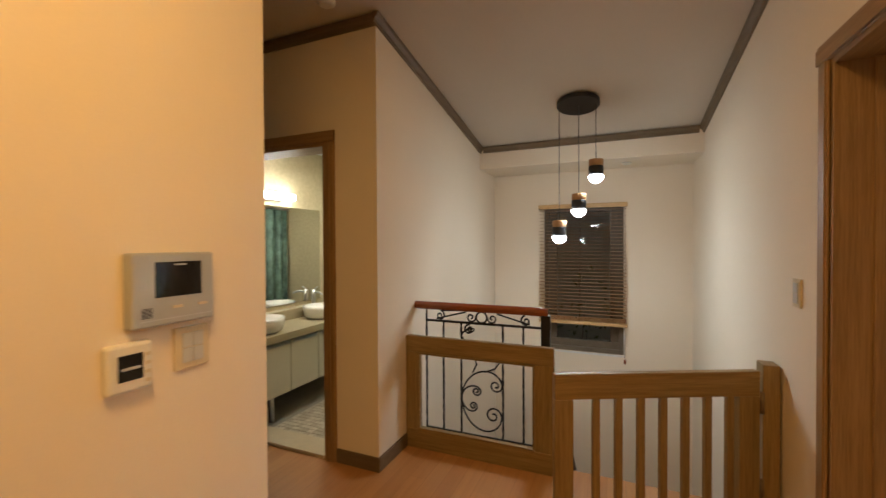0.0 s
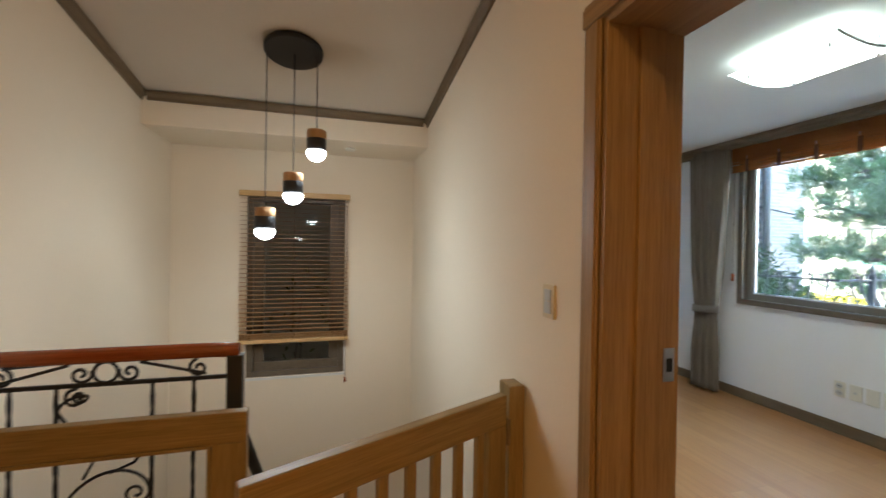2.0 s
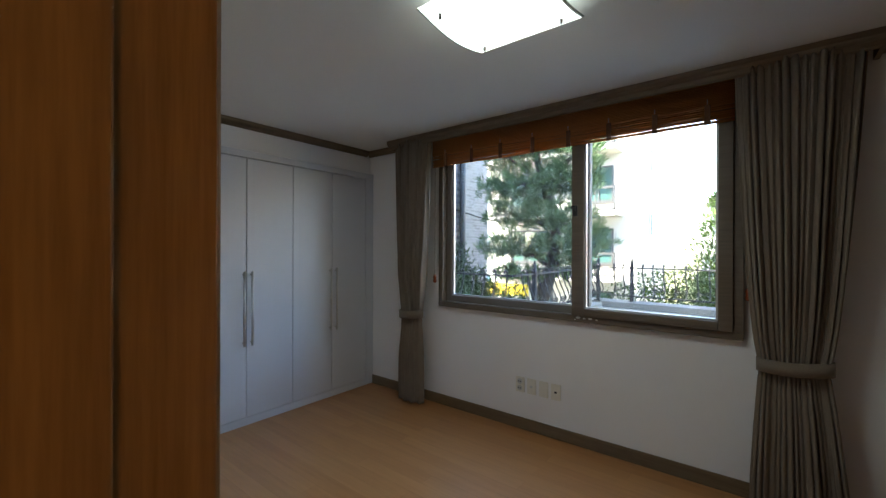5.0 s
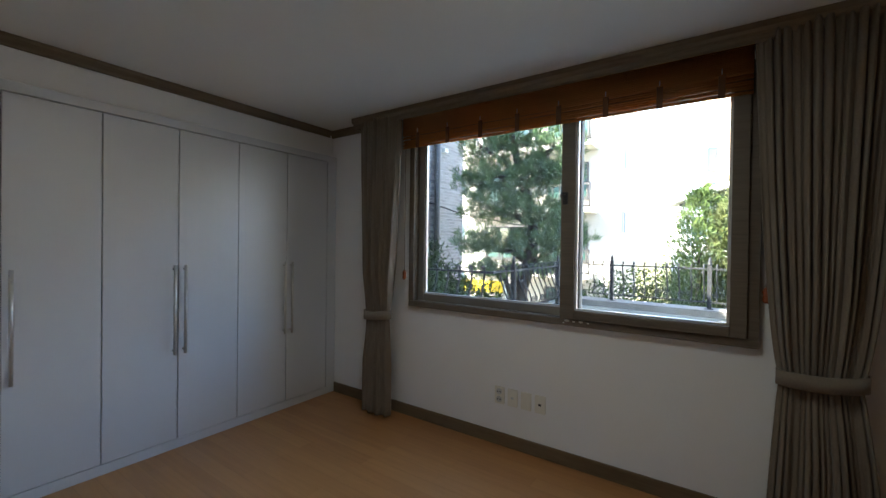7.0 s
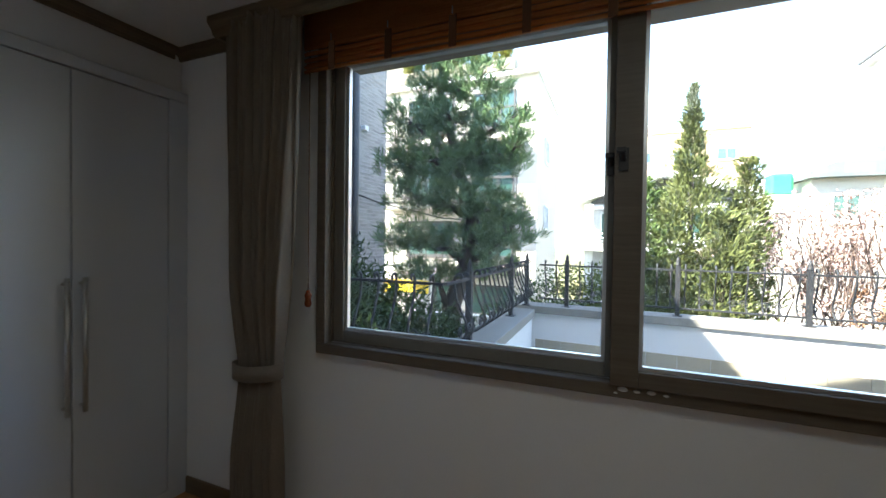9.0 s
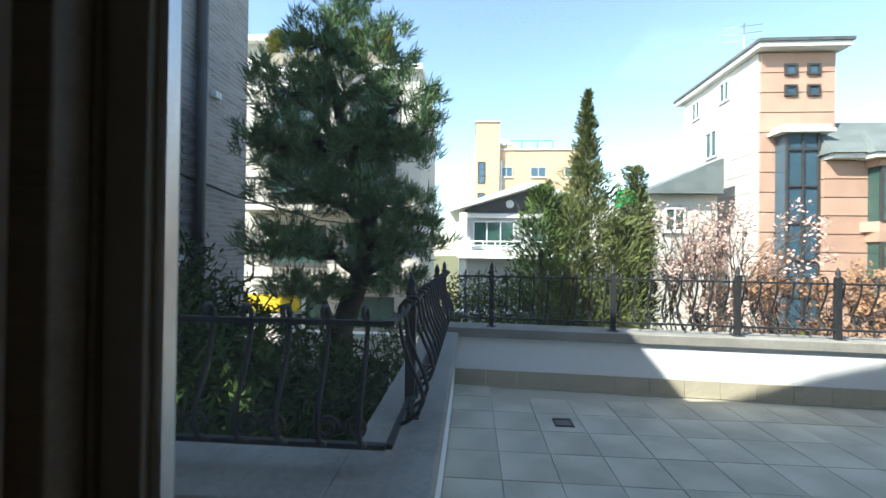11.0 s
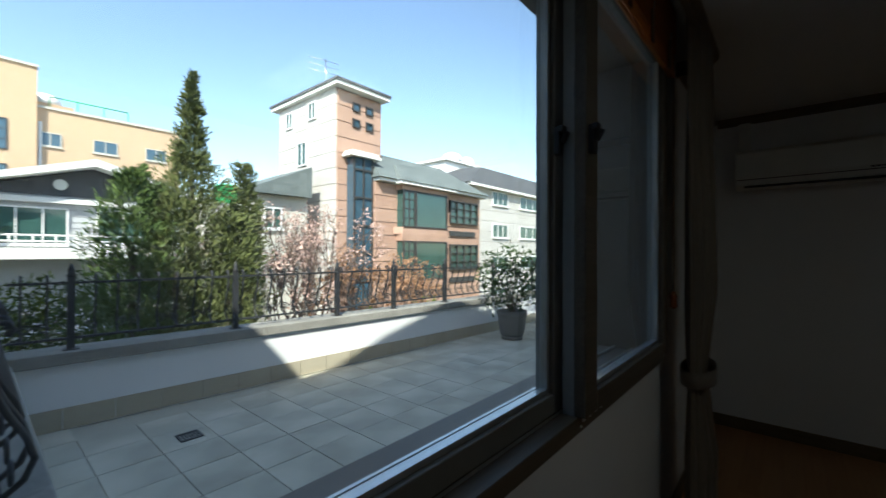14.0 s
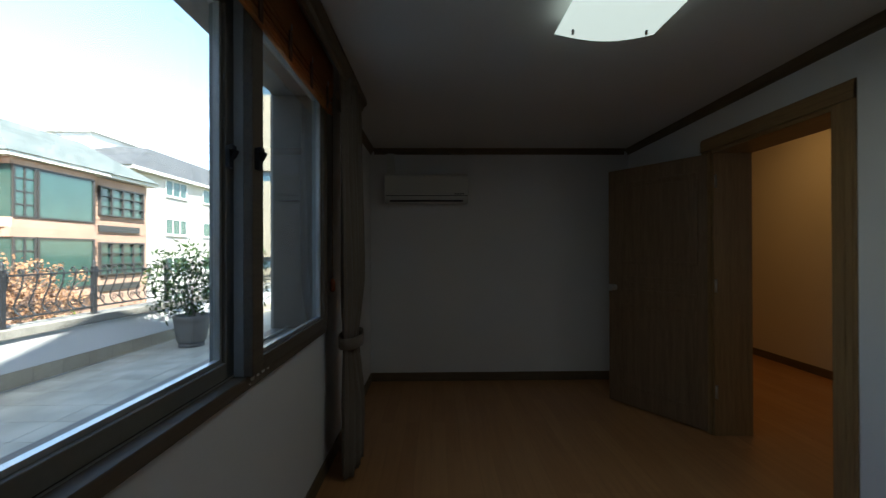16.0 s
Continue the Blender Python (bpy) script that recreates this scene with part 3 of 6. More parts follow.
def moulding(name, a, b, inward, z, label, up=1.0, material="trim", slope_z=None):
    """A stepped ceiling moulding along a wall from a to b; inward: the way into the room."""
    a, b, n = Vector((*a, z)), Vector((*b, z if slope_z is None else slope_z)), Vector((*inward, 0))
    outline = [(0, 0), (0.012, 0.0), (0.016, 0.018), (0.034, 0.036), (0.040, 0.055), (0, 0.055)]
    g = Geo()
    k = len(outline)
    rings = [[p + n * d + Vector((0, 0, h)) for d, h in outline] for p in (a, b)]
    for i in range(k):
        j = (i + 1) % k
        g.face([rings[0][i], rings[0][j], rings[1][j], rings[1][i]])
    g.face(rings[0]).face(rings[1])
    return solo(name, g, material, label, "moulding", "structure")


MOULD = "brown wooden ceiling moulding"
moulding("trim_room_north", (1.52, ROOM_N), (3.99, ROOM_N), (0, -1), CEIL - 0.056, MOULD, material="trim_x")
moulding("trim_room_south", (1.52, ROOM_S), (3.99, ROOM_S), (0, 1), CEIL - 0.056, MOULD, material="trim_x")
moulding("trim_room_west", (ROOM_W, ROOM_S), (ROOM_W, ROOM_N), (1, 0), CEIL - 0.056, MOULD)
moulding("trim_room_east_n", (ROOM_E, 4.30), (ROOM_E, ROOM_N), (-1, 0), CEIL - 0.056, MOULD)
moulding("trim_room_east_s", (ROOM_E, ROOM_S), (ROOM_E, 1.22), (-1, 0), CEIL - 0.056, MOULD)
moulding("trim_stair_west", (STAIR_W, 2.17), (STAIR_W, 4.18), (1, 0), slope(2.17) - 0.06, MOULD, slope_z=slope(4.18) - 0.06)
moulding("trim_stair_east", (HALL_E, 0.95), (HALL_E, 4.18), (-1, 0), slope(0.95) - 0.06, MOULD, slope_z=slope(4.18) - 0.06)
moulding("trim_stair_beam", (-0.72, 4.18), (1.17, 4.18), (0, -1), slope(4.18) - 0.06, MOULD, material="trim_x")
moulding("trim_bath_wall", (-2.9, BATH_Y), (-0.76, BATH_Y), (0, -1), slope(2.21) - 0.06, MOULD, material="trim_x")


def skirting(name, boxes, material="trim"):
    g = Geo()
    for b in boxes:
        g.box(*b)
    return solo(name, g, material, "brown wooden skirting board", "baseboard", "structure", bevel=0.003)


skirting("baseboard_room_east", [(ROOM_E - 0.012, ROOM_S, 0, ROOM_E, 4.66, 0.085)])
skirting("baseboard_room_south", [(ROOM_W + 0.012, ROOM_S, 0, ROOM_E - 0.012, ROOM_S + 0.012, 0.085)], "trim_x")
skirting("baseboard_room_west", [(ROOM_W, ROOM_S, 0, ROOM_W + 0.012, 1.07, 0.085), (ROOM_W, 2.09, 0, ROOM_W + 0.012, 4.66, 0.085)])
skirting("baseboard_hall_east", [(HALL_E - 0.012, -3.0, 0, HALL_E, 1.07, 0.085), (HALL_E - 0.012, 2.09, 0, HALL_E, 2.42, 0.085)])
skirting("baseboard_hall_west", [(-0.5, -3.0, 0, -0.488, 1.145, 0.085)])
skirting("baseboard_bath", [(-1.055, BATH_Y - 0.012, 0, STAIR_W + 0.012, BATH_Y, 0.085), (STAIR_W, BATH_Y, 0, STAIR_W + 0.012, 2.55, 0.085)], "trim_x")


def casing(name, label, axis, plane, d, lo, hi, top, width=0.08, mat=("wood_z", "wood_y")):
    """Stepped door casing on one face of a wall. d: the sign of the way out of the wall."""
    ob = thing(name, label, "door frame", kind="structure")

    def bar(n, a0, a1, z0, z1, flip, m):
        g = Geo()
        w = a1 - a0 if n != "head" else z1 - z0
        for f0, f1, t in ((0, 1, 0.010), (0.12, 1, 0.015), (0.45, 0.9, 0.020)):
            if n == "head":
                p0, p1, q0, q1 = a0, a1, z0 + w * (1 - f1), z0 + w * (1 - f0)
                p0, p1, q0, q1 = a0, a1, z0 + (0 if f0 == 0 else w * 0.05), z0 + w * (1 - f0 * 0.5)
            else:
                p0, p1 = (a0 + w * f0, a0 + w * f1) if flip else (a1 - w * f1, a1 - w * f0)
                q0, q1 = z0, z1
            if axis == "x":
                g.box(plane, p0, q0, plane + d * t, p1, q1)
            else:
                g.box(p0, plane, q0, p1, plane + d * t, q1)
        part(n, g, m, ob, bevel=0.002)
    bar("side_casing", lo - width, lo, 0, top, True, mat[0])
    bar("side_casing", hi, hi + width, 0, top, False, mat[0])
    bar("head", lo - width, hi + width, top, top + width * 0.95, True, mat[1])
    return ob


# bedroom door frame: casings, deep lining, stop, strike plate
casing("door_frame_hall_side", "grained oak door casing on the hall wall", "x", HALL_E, -1, DOOR[0], DOOR[1], 1.97)
casing("door_frame_room_side", "dark oak door casing on the bedroom wall", "x", ROOM_W, 1, DOOR[0], DOOR[1], 1.97, 0.10)
lining = thing("door_lining", "deep grained oak door lining with strike plate", "door frame", kind="structure")
part("jamb", Geo().box(HALL_E - 0.005, DOOR[1] - 0.02, 0, ROOM_W + 0.005, DOOR[1] + 0.004, 1.97), "wood_z", lining, bevel=0.002)
part("jamb", Geo().box(HALL_E - 0.005, DOOR[0] - 0.004, 0, ROOM_W + 0.005, DOOR[0] + 0.02, 1.97), "wood_z", lining, bevel=0.002)
part("head", Geo().box(HALL_E - 0.005, DOOR[0] + 0.02, 1.95, ROOM_W + 0.005, DOOR[1] - 0.02, 1.99), "wood_y", lining, bevel=0.002)
part("door_stop", Geo().box(1.31, DOOR[1] - 0.032, 0, 1.40, DOOR[1] - 0.02, 1.95), "wood_z", lining, bevel=0.002)
plate = part("strike_plate", Geo().box(1.415, DOOR[1] - 0.0235, 0.92, 1.455, DOOR[1] - 0.0205, 1.02), "steel", lining, "steel strike plate", bevel=0.002)
# black patch before the plate, painted as the dark inside of the hole
part("strike_hole_patch", Geo().box(1.425, DOOR[1] - 0.0255, 0.95, 1.445, DOOR[1] - 0.0240, 0.99), "black", lining, "black patch painted as the shaded latch hole")

# bedroom door leaf, standing open into the room
leaf = thing("door_1", "open dark brown panelled bedroom door", "door", at=(1.462, 1.168, 0.008), rz=-57.5)
g = Geo().box(0, -0.036, 0, 0.82, 0, 1.945)
part("slab", g, "door", leaf, bevel=0.003)
for z0, z1 in ((0.13, 0.83), (0.93, 1.06), (1.16, 1.83)):
    for sx0, sx1 in ((0.11, 0.71),):
        for yy, s in ((0.0, 1), (-0.036, -1)):
            g = Geo()
            for q in ((sx0, z0, sx1, z0 + 0.025), (sx0, z1 - 0.025, sx1, z1), (sx0, z0 + 0.025, sx0 + 0.025, z1 - 0.025), (sx1 - 0.025, z0 + 0.025, sx1, z1 - 0.025)):
                g.box(q[0], yy, q[1], q[2], yy + s * 0.008, q[3])
            part("panel_moulding", g, "door", leaf, bevel=0.003)
            part("raised_panel", Geo().box(sx0 + 0.06, yy, z0 + 0.05, sx1 - 0.06, yy + s * 0.006, z1 - 0.05), "door", leaf, bevel=0.004)
handle = part("handle", Geo().lathe([(0.026, 0), (0.026, 0.006), (0.012, 0.01), (0.012, 0.03), (0.027, 0.04), (0.029, 0.055), (0.02, 0.066)], sides=16), "steel", leaf, "round steel door knob", at=pose(0.765, 0.0, 0.96, -90, 0, 0))
part("handle", handle.data, "steel", leaf, "round steel door knob", at=pose(0.765, -0.036, 0.96, 90, 0, 0))
for z in (0.25, 0.98, 1.70):
    part("hinge", Geo().tube([(-0.008, 0.004, z), (-0.008, 0.004, z + 0.09)], 0.008, 8), "steel", leaf, "steel hinge")

# bathroom door frame and threshold
casing("door_frame_bath", "brown wooden bathroom door casing", "y", BATH_Y, -1, -1.90, -1.13, 1.962, 0.075, ("wood_z", "wood_x"))
lining2 = thing("door_lining_bath", "brown wooden bathroom door lining", "door frame", kind="structure")
for x in (-1.915, -1.15):
    part("jamb", Geo().box(x, BATH_Y - 0.004, 0.0, x + 0.022, BATH_Y + 0.165, 1.962), "wood_z", lining2, bevel=0.002)
part("head", Geo().box(-1.893, BATH_Y - 0.004, 1.942, -1.15, BATH_Y + 0.165, 1.972), "wood_x", lining2, bevel=0.002)
solo("threshold_bath", Geo().box(-1.893, BATH_Y - 0.01, 0.0, -1.15, BATH_Y + 0.17, 0.022), "stone_sill", "beige stone threshold of the bathroom", "threshold", "structure", bevel=0.003)

# ---- stairs ----
stairs = thing("staircase", "brown wooden stairs going down behind the gate", "stairs", kind="structure")
for i in range(8):
    y, z = 2.66 + 0.2 * i, -0.18 * (i + 1)
    part("tread", Geo().box(0.24, y - 0.02, z - 0.035, HALL_E, y + 0.2, z), "wood_x", stairs, bevel=0.004)
    part("riser", Geo().box(0.24, y, z, HALL_E, y + 0.018, z + 0.145), "trim_x", stairs)
part("landing", Geo().box(STAIR_W, 4.26, -1.66, HALL_E, STAIR_N, -1.62), "wood_x", stairs)
for i in range(6):
    y, z = 4.26 - 0.2 * i, -1.62 - 0.18 * (i + 1)
    part("tread", Geo().box(STAIR_W, y - 0.22, z - 0.035, 0.16, y, z), "wood_x", stairs, bevel=0.004)
part("stringer", Geo().prism([(2.66, -0.0), (4.26, -1.44), (4.26, -1.68), (2.66, -0.24)], "x", 0.18, 0.235), "trim", stairs, "brown wooden stringer")
part("wall_skirting", Geo().prism([(2.66, 0.085), (4.26, -1.36), (4.73, -1.36), (4.73, -1.62), (4.26, -1.62), (2.66, -0.16)], "x", HALL_E - 0.014, HALL_E - 0.002), "trim", stairs, "brown skirting along the flight")

# iron railing with wooden handrail
railing = thing("stair_railing", "black wrought iron railing with red-brown wooden handrail", "railing", at=(0, 0, -0.03))
RY = 2.70
pts = [(STAIR_W + 0.002, RY, 0.945), (-0.4, RY, 0.945), (0.06, RY, 0.945), (0.14, RY + 0.004, 0.94), (0.175, RY + 0.04, 0.92), (0.19, RY + 0.12, 0.83), (0.20, 4.15, -0.52)]
part("handrail", Geo().tube(pts[:4], 0.027, 14), "rail", railing, "polished red-brown handrail")
part("handrail", Geo().tube([(0.13, RY + 0.02, 0.66), (0.145, RY + 0.75, -0.06), (0.16, 4.15, -0.76)], 0.024, 12), "black", railing, "dark handrail going down")
part("newel_post", Geo().box(0.10, RY - 0.022, 0.0, 0.155, RY + 0.022, 0.925), "black", railing, "dark newel post", bevel=0.004)
part("top_bar", Geo().box(-0.68, RY - 0.006, 0.838, 0.10, RY + 0.006, 0.852), "iron", railing)
part("low_bar", Geo().box(-0.68, RY - 0.006, 0.10, 0.10, RY + 0.006, 0.114), "iron", railing)


def twisted(x, z0, z1):
    g = Geo()
    n = 26
    ring = []
    for i in range(n + 1):
        z = z0 + (z1 - z0) * i / n
        a = (i / n) * math.pi * 5
        ring.append([(x + 0.0075 * math.cos(a + k * math.pi / 2), RY + 0.0075 * math.sin(a + k * math.pi / 2), z) for k in range(4)])
    for r0, r1 in zip(ring, ring[1:]):
        for k in range(4):
            g.face([r0[k], r0[(k + 1) % 4], r1[(k + 1) % 4], r1[k]])
    return g


for x, top in ((-0.677, 0.93), (-0.551, 0.84), (-0.424, 0.84), (-0.142, 0.84), (-0.011, 0.84)):
    part("baluster", twisted(x, 0.10 if x > -0.6 else 0.0, top), "iron", railing, "twisted iron baluster")


def spiral(cx, cz, r0, turns, start, direction, n=26, tighten=0.82):
    out = []
    for i in range(n + 1):
        f = i / n
        a = start + direction * turns * 2 * math.pi * f
        r = r0 * (1 - tighten * f)
        out.append((cx + r * math.cos(a), RY, cz + r * math.sin(a)))
    return out


def arch(x0, z0, x1, z1, h, r):
    """A bowed bar from one point to another that ends in an inward curl."""
    n, d = 16, 1 if x1 > x0 else -1
    pts = []
    for i in range(n + 1):
        a = math.pi * i / n
        pts.append((x0 + (x1 - x0) * (1 - math.cos(a)) / 2, RY, z0 + (z1 - z0) * i / n + h * math.sin(a)))
    up = 1 if h > 0 else -1
    return pts[:-1] + spiral(x1 - d * r, z1, r, 1.35, 0 if d > 0 else math.pi, -d * up, 24)


for s in (arch(-0.42, 0.345, -0.147, 0.45, 0.135, 0.042), arch(-0.42, 0.345, -0.150, 0.255, -0.15, 0.056), arch(-0.42, 0.345, -0.290, 0.400, 0.058, 0.030), arch(-0.42, 0.345, -0.315, 0.300, -0.055, 0.026)):
    part("scroll", Geo().tube(s, 0.0055, 6), "iron", railing, "curled iron scroll")
stem = [(-0.345, RY, 0.520), (-0.318, RY, 0.575), (-0.330, RY, 0.63), (-0.385, RY, 0.70)]
part("scroll", Geo().tube(stem + arch(-0.42, 0.755, -0.335, 0.805, 0.022, 0.024), 0.0055, 6), "iron", railing, "iron stem curling up to the bar")
stem = [(-0.265, RY, 0.531), (-0.195, RY, 0.560), (-0.160, RY, 0.61)]
part("scroll", Geo().tube(stem + arch(-0.150, 0.675, -0.235, 0.690, 0.03, 0.022), 0.0055, 6), "iron", railing, "iron stem with a curled end")
part("ring", Geo().tube([(-0.283 + 0.036 * math.cos(a), RY, 0.885 + 0.036 * math.sin(a)) for a in [radians(i * 18) for i in range(21)]], 0.006, 6), "iron", railing)
for cx, d, st in ((-0.355, -1, 20), (-0.211, 1, 160), (-0.575, -1, 80), (0.005, 1, 100), (-0.37, 1, 80)):
    part("scroll", Geo().tube(spiral(cx, 0.882 if cx != -0.37 else 0.80, 0.034, 1.3, radians(st), d, 18), 0.006, 6), "iron", railing)
for a, b in (((-0.57, 0.915), (-0.39, 0.925)), ((-0.60, 0.86), (-0.39, 0.915)), ((0.03, 0.86), (-0.18, 0.915))):
    part("scroll_bar", Geo().tube([(a[0], RY, a[1]), (b[0], RY, b[1])], 0.006, 6), "iron", railing)

# fixed panel and gate of the child barrier
panel = thing("barrier_panel", "fixed oak frame panel before the stair railing", "barrier")
PX0, PX1, PY = -0.757, 0.195, 2.565
for n, b, m in (("top_rail", (PX0, PY - 0.02, 0.63, PX1, PY + 0.02, 0.735), "gate_x"), ("bottom_rail", (PX0, PY - 0.02, 0.0, PX1, PY + 0.02, 0.125), "gate_x"), ("stile", (PX0, PY - 0.02, 0.125, PX0 + 0.09, PY + 0.02, 0.63), "gate_z"), ("stile", (PX1 - 0.11, PY - 0.02, 0.125, PX1, PY + 0.02, 0.63), "gate_z")):
    part(n, Geo().box(*b), m, panel, bevel=0.004)
g = Geo()
for q in ((PX0 + 0.09, 0.125, PX1 - 0.11, 0.137), (PX0 + 0.09, 0.618, PX1 - 0.11, 0.63), (PX0 + 0.09, 0.137, PX0 + 0.102, 0.618), (PX1 - 0.122, 0.137, PX1 - 0.11, 0.618)):
    g.box(q[0], PY - 0.024, q[1], q[2], PY + 0.012, q[3])
part("bead", g, "gate_x", panel, bevel=0.002)
post = thing("gate_post", "oak hinge post of the stair gate", "post")
part("post", Geo().box(1.135, 2.45, 0, 1.20, 2.545, 0.775), "gate_z", post, bevel=0.004)
gate = thing("stair_gate", "oak stair gate with upright slats standing ajar", "gate", at=(1.118, 2.47, 0.03), rz=180 + 25.0)
GL = 0.95
for n, b, m in (("top_rail", (0, -0.02, 0.60, GL, 0.02, 0.715), "gate_x"), ("bottom_rail", (0, -0.02, 0.0, GL, 0.02, 0.10), "gate_x"), ("stile", (0, -0.02, 0.10, 0.095, 0.02, 0.60), "gate_z"), ("stile", (GL - 0.085, -0.02, 0.10, GL, 0.02, 0.60), "gate_z")):
    part(n, Geo().box(*b), m, gate, bevel=0.004)
for i in range(7):
    x = 0.132 + i * 0.104
    part("slat", Geo().box(x - 0.016, -0.013, 0.10, x + 0.016, 0.013, 0.60), "gate_z", gate, bevel=0.003)
for z in (0.12, 0.52):
    part("hinge", Geo().tube([(-0.010, 0.02, z), (-0.010, 0.02, z + 0.10)], 0.009, 10), "trim", gate, "brown painted hinge")

# stair window with wooden venetian blind
win2 = thing("window_2", "small stair window with brown frame", "window", kind="structure")
for n, b in (("frame", (-0.20, 4.75, 0.175, 0.60, 4.86, 0.220)), ("frame", (-0.20, 4.75, 1.670, 0.60, 4.86, 1.710)), ("frame", (-0.20, 4.75, 0.220, -0.15, 4.86, 1.670)), ("frame", (0.55, 4.75, 0.220, 0.60, 4.86, 1.670)), ("sash", (-0.15, 4.78, 0.220, 0.55, 4.83, 0.295)), ("sash", (-0.15, 4.78, 0.295, -0.07, 4.83, 1.670)), ("sash", (0.47, 4.78, 0.295, 0.55, 4.83, 1.670))):
    part(n, Geo().box(*b), "frame", win2, bevel=0.004)
gl = part("pane", Geo().box(-0.07, 4.80, 0.295, 0.47, 4.806, 1.670), "glass", win2)
gl.visible_shadow = False
part("reveal_bead", Geo().box(-0.215, STAIR_N - 0.006, 0.155, 0.615, STAIR_N, 0.175).box(0.60, STAIR_N - 0.006, 0.175, 0.615, STAIR_N, 0.510).box(-0.215, STAIR_N - 0.006, 0.175, -0.20, STAIR_N, 0.510), "far_white", win2, "white reveal edge")
blind = thing("venetian_blind", "brown wooden venetian blind half lowered over the stair window", "blind")
part("headrail", Geo().box(-0.250, 4.655, 1.705, 0.635, 4.715, 1.750), "pale_wood", blind, "pale wooden headrail", bevel=0.004)
sl = Geo().box(-0.435, -0.017, -0.0014, 0.435, 0.017, 0.0014).mesh("slat", "slat")
for i in range(31):
    part("slat", sl, "slat", blind, at=pose(0.192, 4.685, 1.685 - i * 0.0365, 5, 0, 0))
for i in range(7):
    part("slat", sl, "slat", blind, at=pose(0.192, 4.685, 0.555 - i * 0.006, 2, 0, 0))
part("bottom_rail", Geo().box(-0.247, 4.66, 0.478, 0.633, 4.71, 0.510), "pale_wood", blind, "pale wooden bottom rail", bevel=0.004)
for x in (-0.16, 0.178, 0.50):
    part("ladder_cord", Geo().tube([(x, 4.660, 1.700), (x, 4.660, 0.510)], 0.0018, 5), "shade_tape", blind)
part("pull_cord", Geo().tube([(0.61, 4.65, 1.700), (0.61, 4.65, 0.16)], 0.002, 5), "shade_tape", blind)
part("cord_knob", Geo().lathe([(0.004, 0), (0.011, 0.01), (0.009, 0.04), (0.003, 0.05)], (0.61, 4.65, 0.11), 10), "rail", blind, "wooden cord knob")

# ---- hall things ----
pend = thing("pendant_lamp", "three hanging bulbs in black and wood caps from a black disc", "lamp")
disc = Geo().lathe([(0.155, 0), (0.16, 0.004), (0.16, 0.03), (0.155, 0.034)], sides=40)
part("canopy", disc, "black", pend, "round black ceiling disc", at=pose(0.252, 3.5, slope(3.5) - 0.038, -9.7, 0, 0))
for x, zt in ((0.110, 1.515), (0.257, 1.720), (0.382, 1.975)):
    part("cord", Geo().tube([(x, 3.5, zt), (x, 3.5, slope(3.5) - 0.01)], 0.0028, 6), "black", pend)
    part("wood_cap", Geo().lathe([(0.052, zt - 0.05), (0.054, zt - 0.046), (0.054, zt - 0.004), (0.050, zt)], (x, 3.5, 0), 24), "cork", pend, "pale wooden cap")
    part("socket", Geo().lathe([(0.052, zt - 0.118), (0.055, zt - 0.114), (0.055, zt - 0.054), (0.052, zt - 0.05)], (x, 3.5, 0), 24), "black", pend, "black metal socket")
    prof = [(0.056 * math.sin(radians(a)), zt - 0.12 - 0.062 * math.cos(radians(a))) for a in range(4, 91, 8)]
    ob = part("bulb", Geo().lathe(prof, (x, 3.5, 0), 24), "bulb", pend, "glowing white half-dome bulb")
    ob.visible_shadow = False

inter = thing("intercom", "silver video intercom with dark screen on the hall wall", "intercom")
X = -0.5
part("housing", Geo().box(X, 0.742, 1.145, X + 0.032, 0.942, 1.318), "silver", inter, bevel=0.006)
part("screen", Geo().box(X + 0.03, 0.793, 1.212, X + 0.0335, 0.907, 1.296), "screen", inter, "black glass screen", bevel=0.002)
part("screen_label", Geo().box(X + 0.0335, 0.837, 1.287, X + 0.0345, 0.867, 1.291), "silver", inter)
part("seam_line", Geo().box(X + 0.032, 0.760, 1.160, X + 0.0326, 0.937, 1.162), "rocker", inter)
for i in range(8):
    part("speaker_slot", Geo().box(X + 0.031, 0.763, 1.168 + i * 0.003, X + 0.0327, 0.787, 1.1695 + i * 0.003), "seam", inter)
for y in (0.845, 0.91):
    part("button", Geo().box(X + 0.031, y - 0.012, 1.184, X + 0.0345, y + 0.012, 1.190), "plate", inter, "ivory button")
thermo = thing("thermostat", "ivory room thermostat with small display", "thermostat")
part("housing", Geo().box(X, 0.698, 1.008, X + 0.022, 0.793, 1.118), "plastic", thermo, bevel=0.008)
part("display", Geo().box(X + 0.021, 0.720, 1.035, X + 0.0235, 0.771, 1.093), "screen", thermo, "dark display", bevel=0.001)
part("reading", Geo().box(X + 0.0235, 0.726, 1.059, X + 0.0242, 0.765, 1.065), "rocker", thermo)
for z in (1.023, 1.043, 1.063, 1.083):
    part("button", Geo().box(X + 0.021, 0.776, z, X + 0.0235, 0.787, z + 0.008), "plate", thermo)


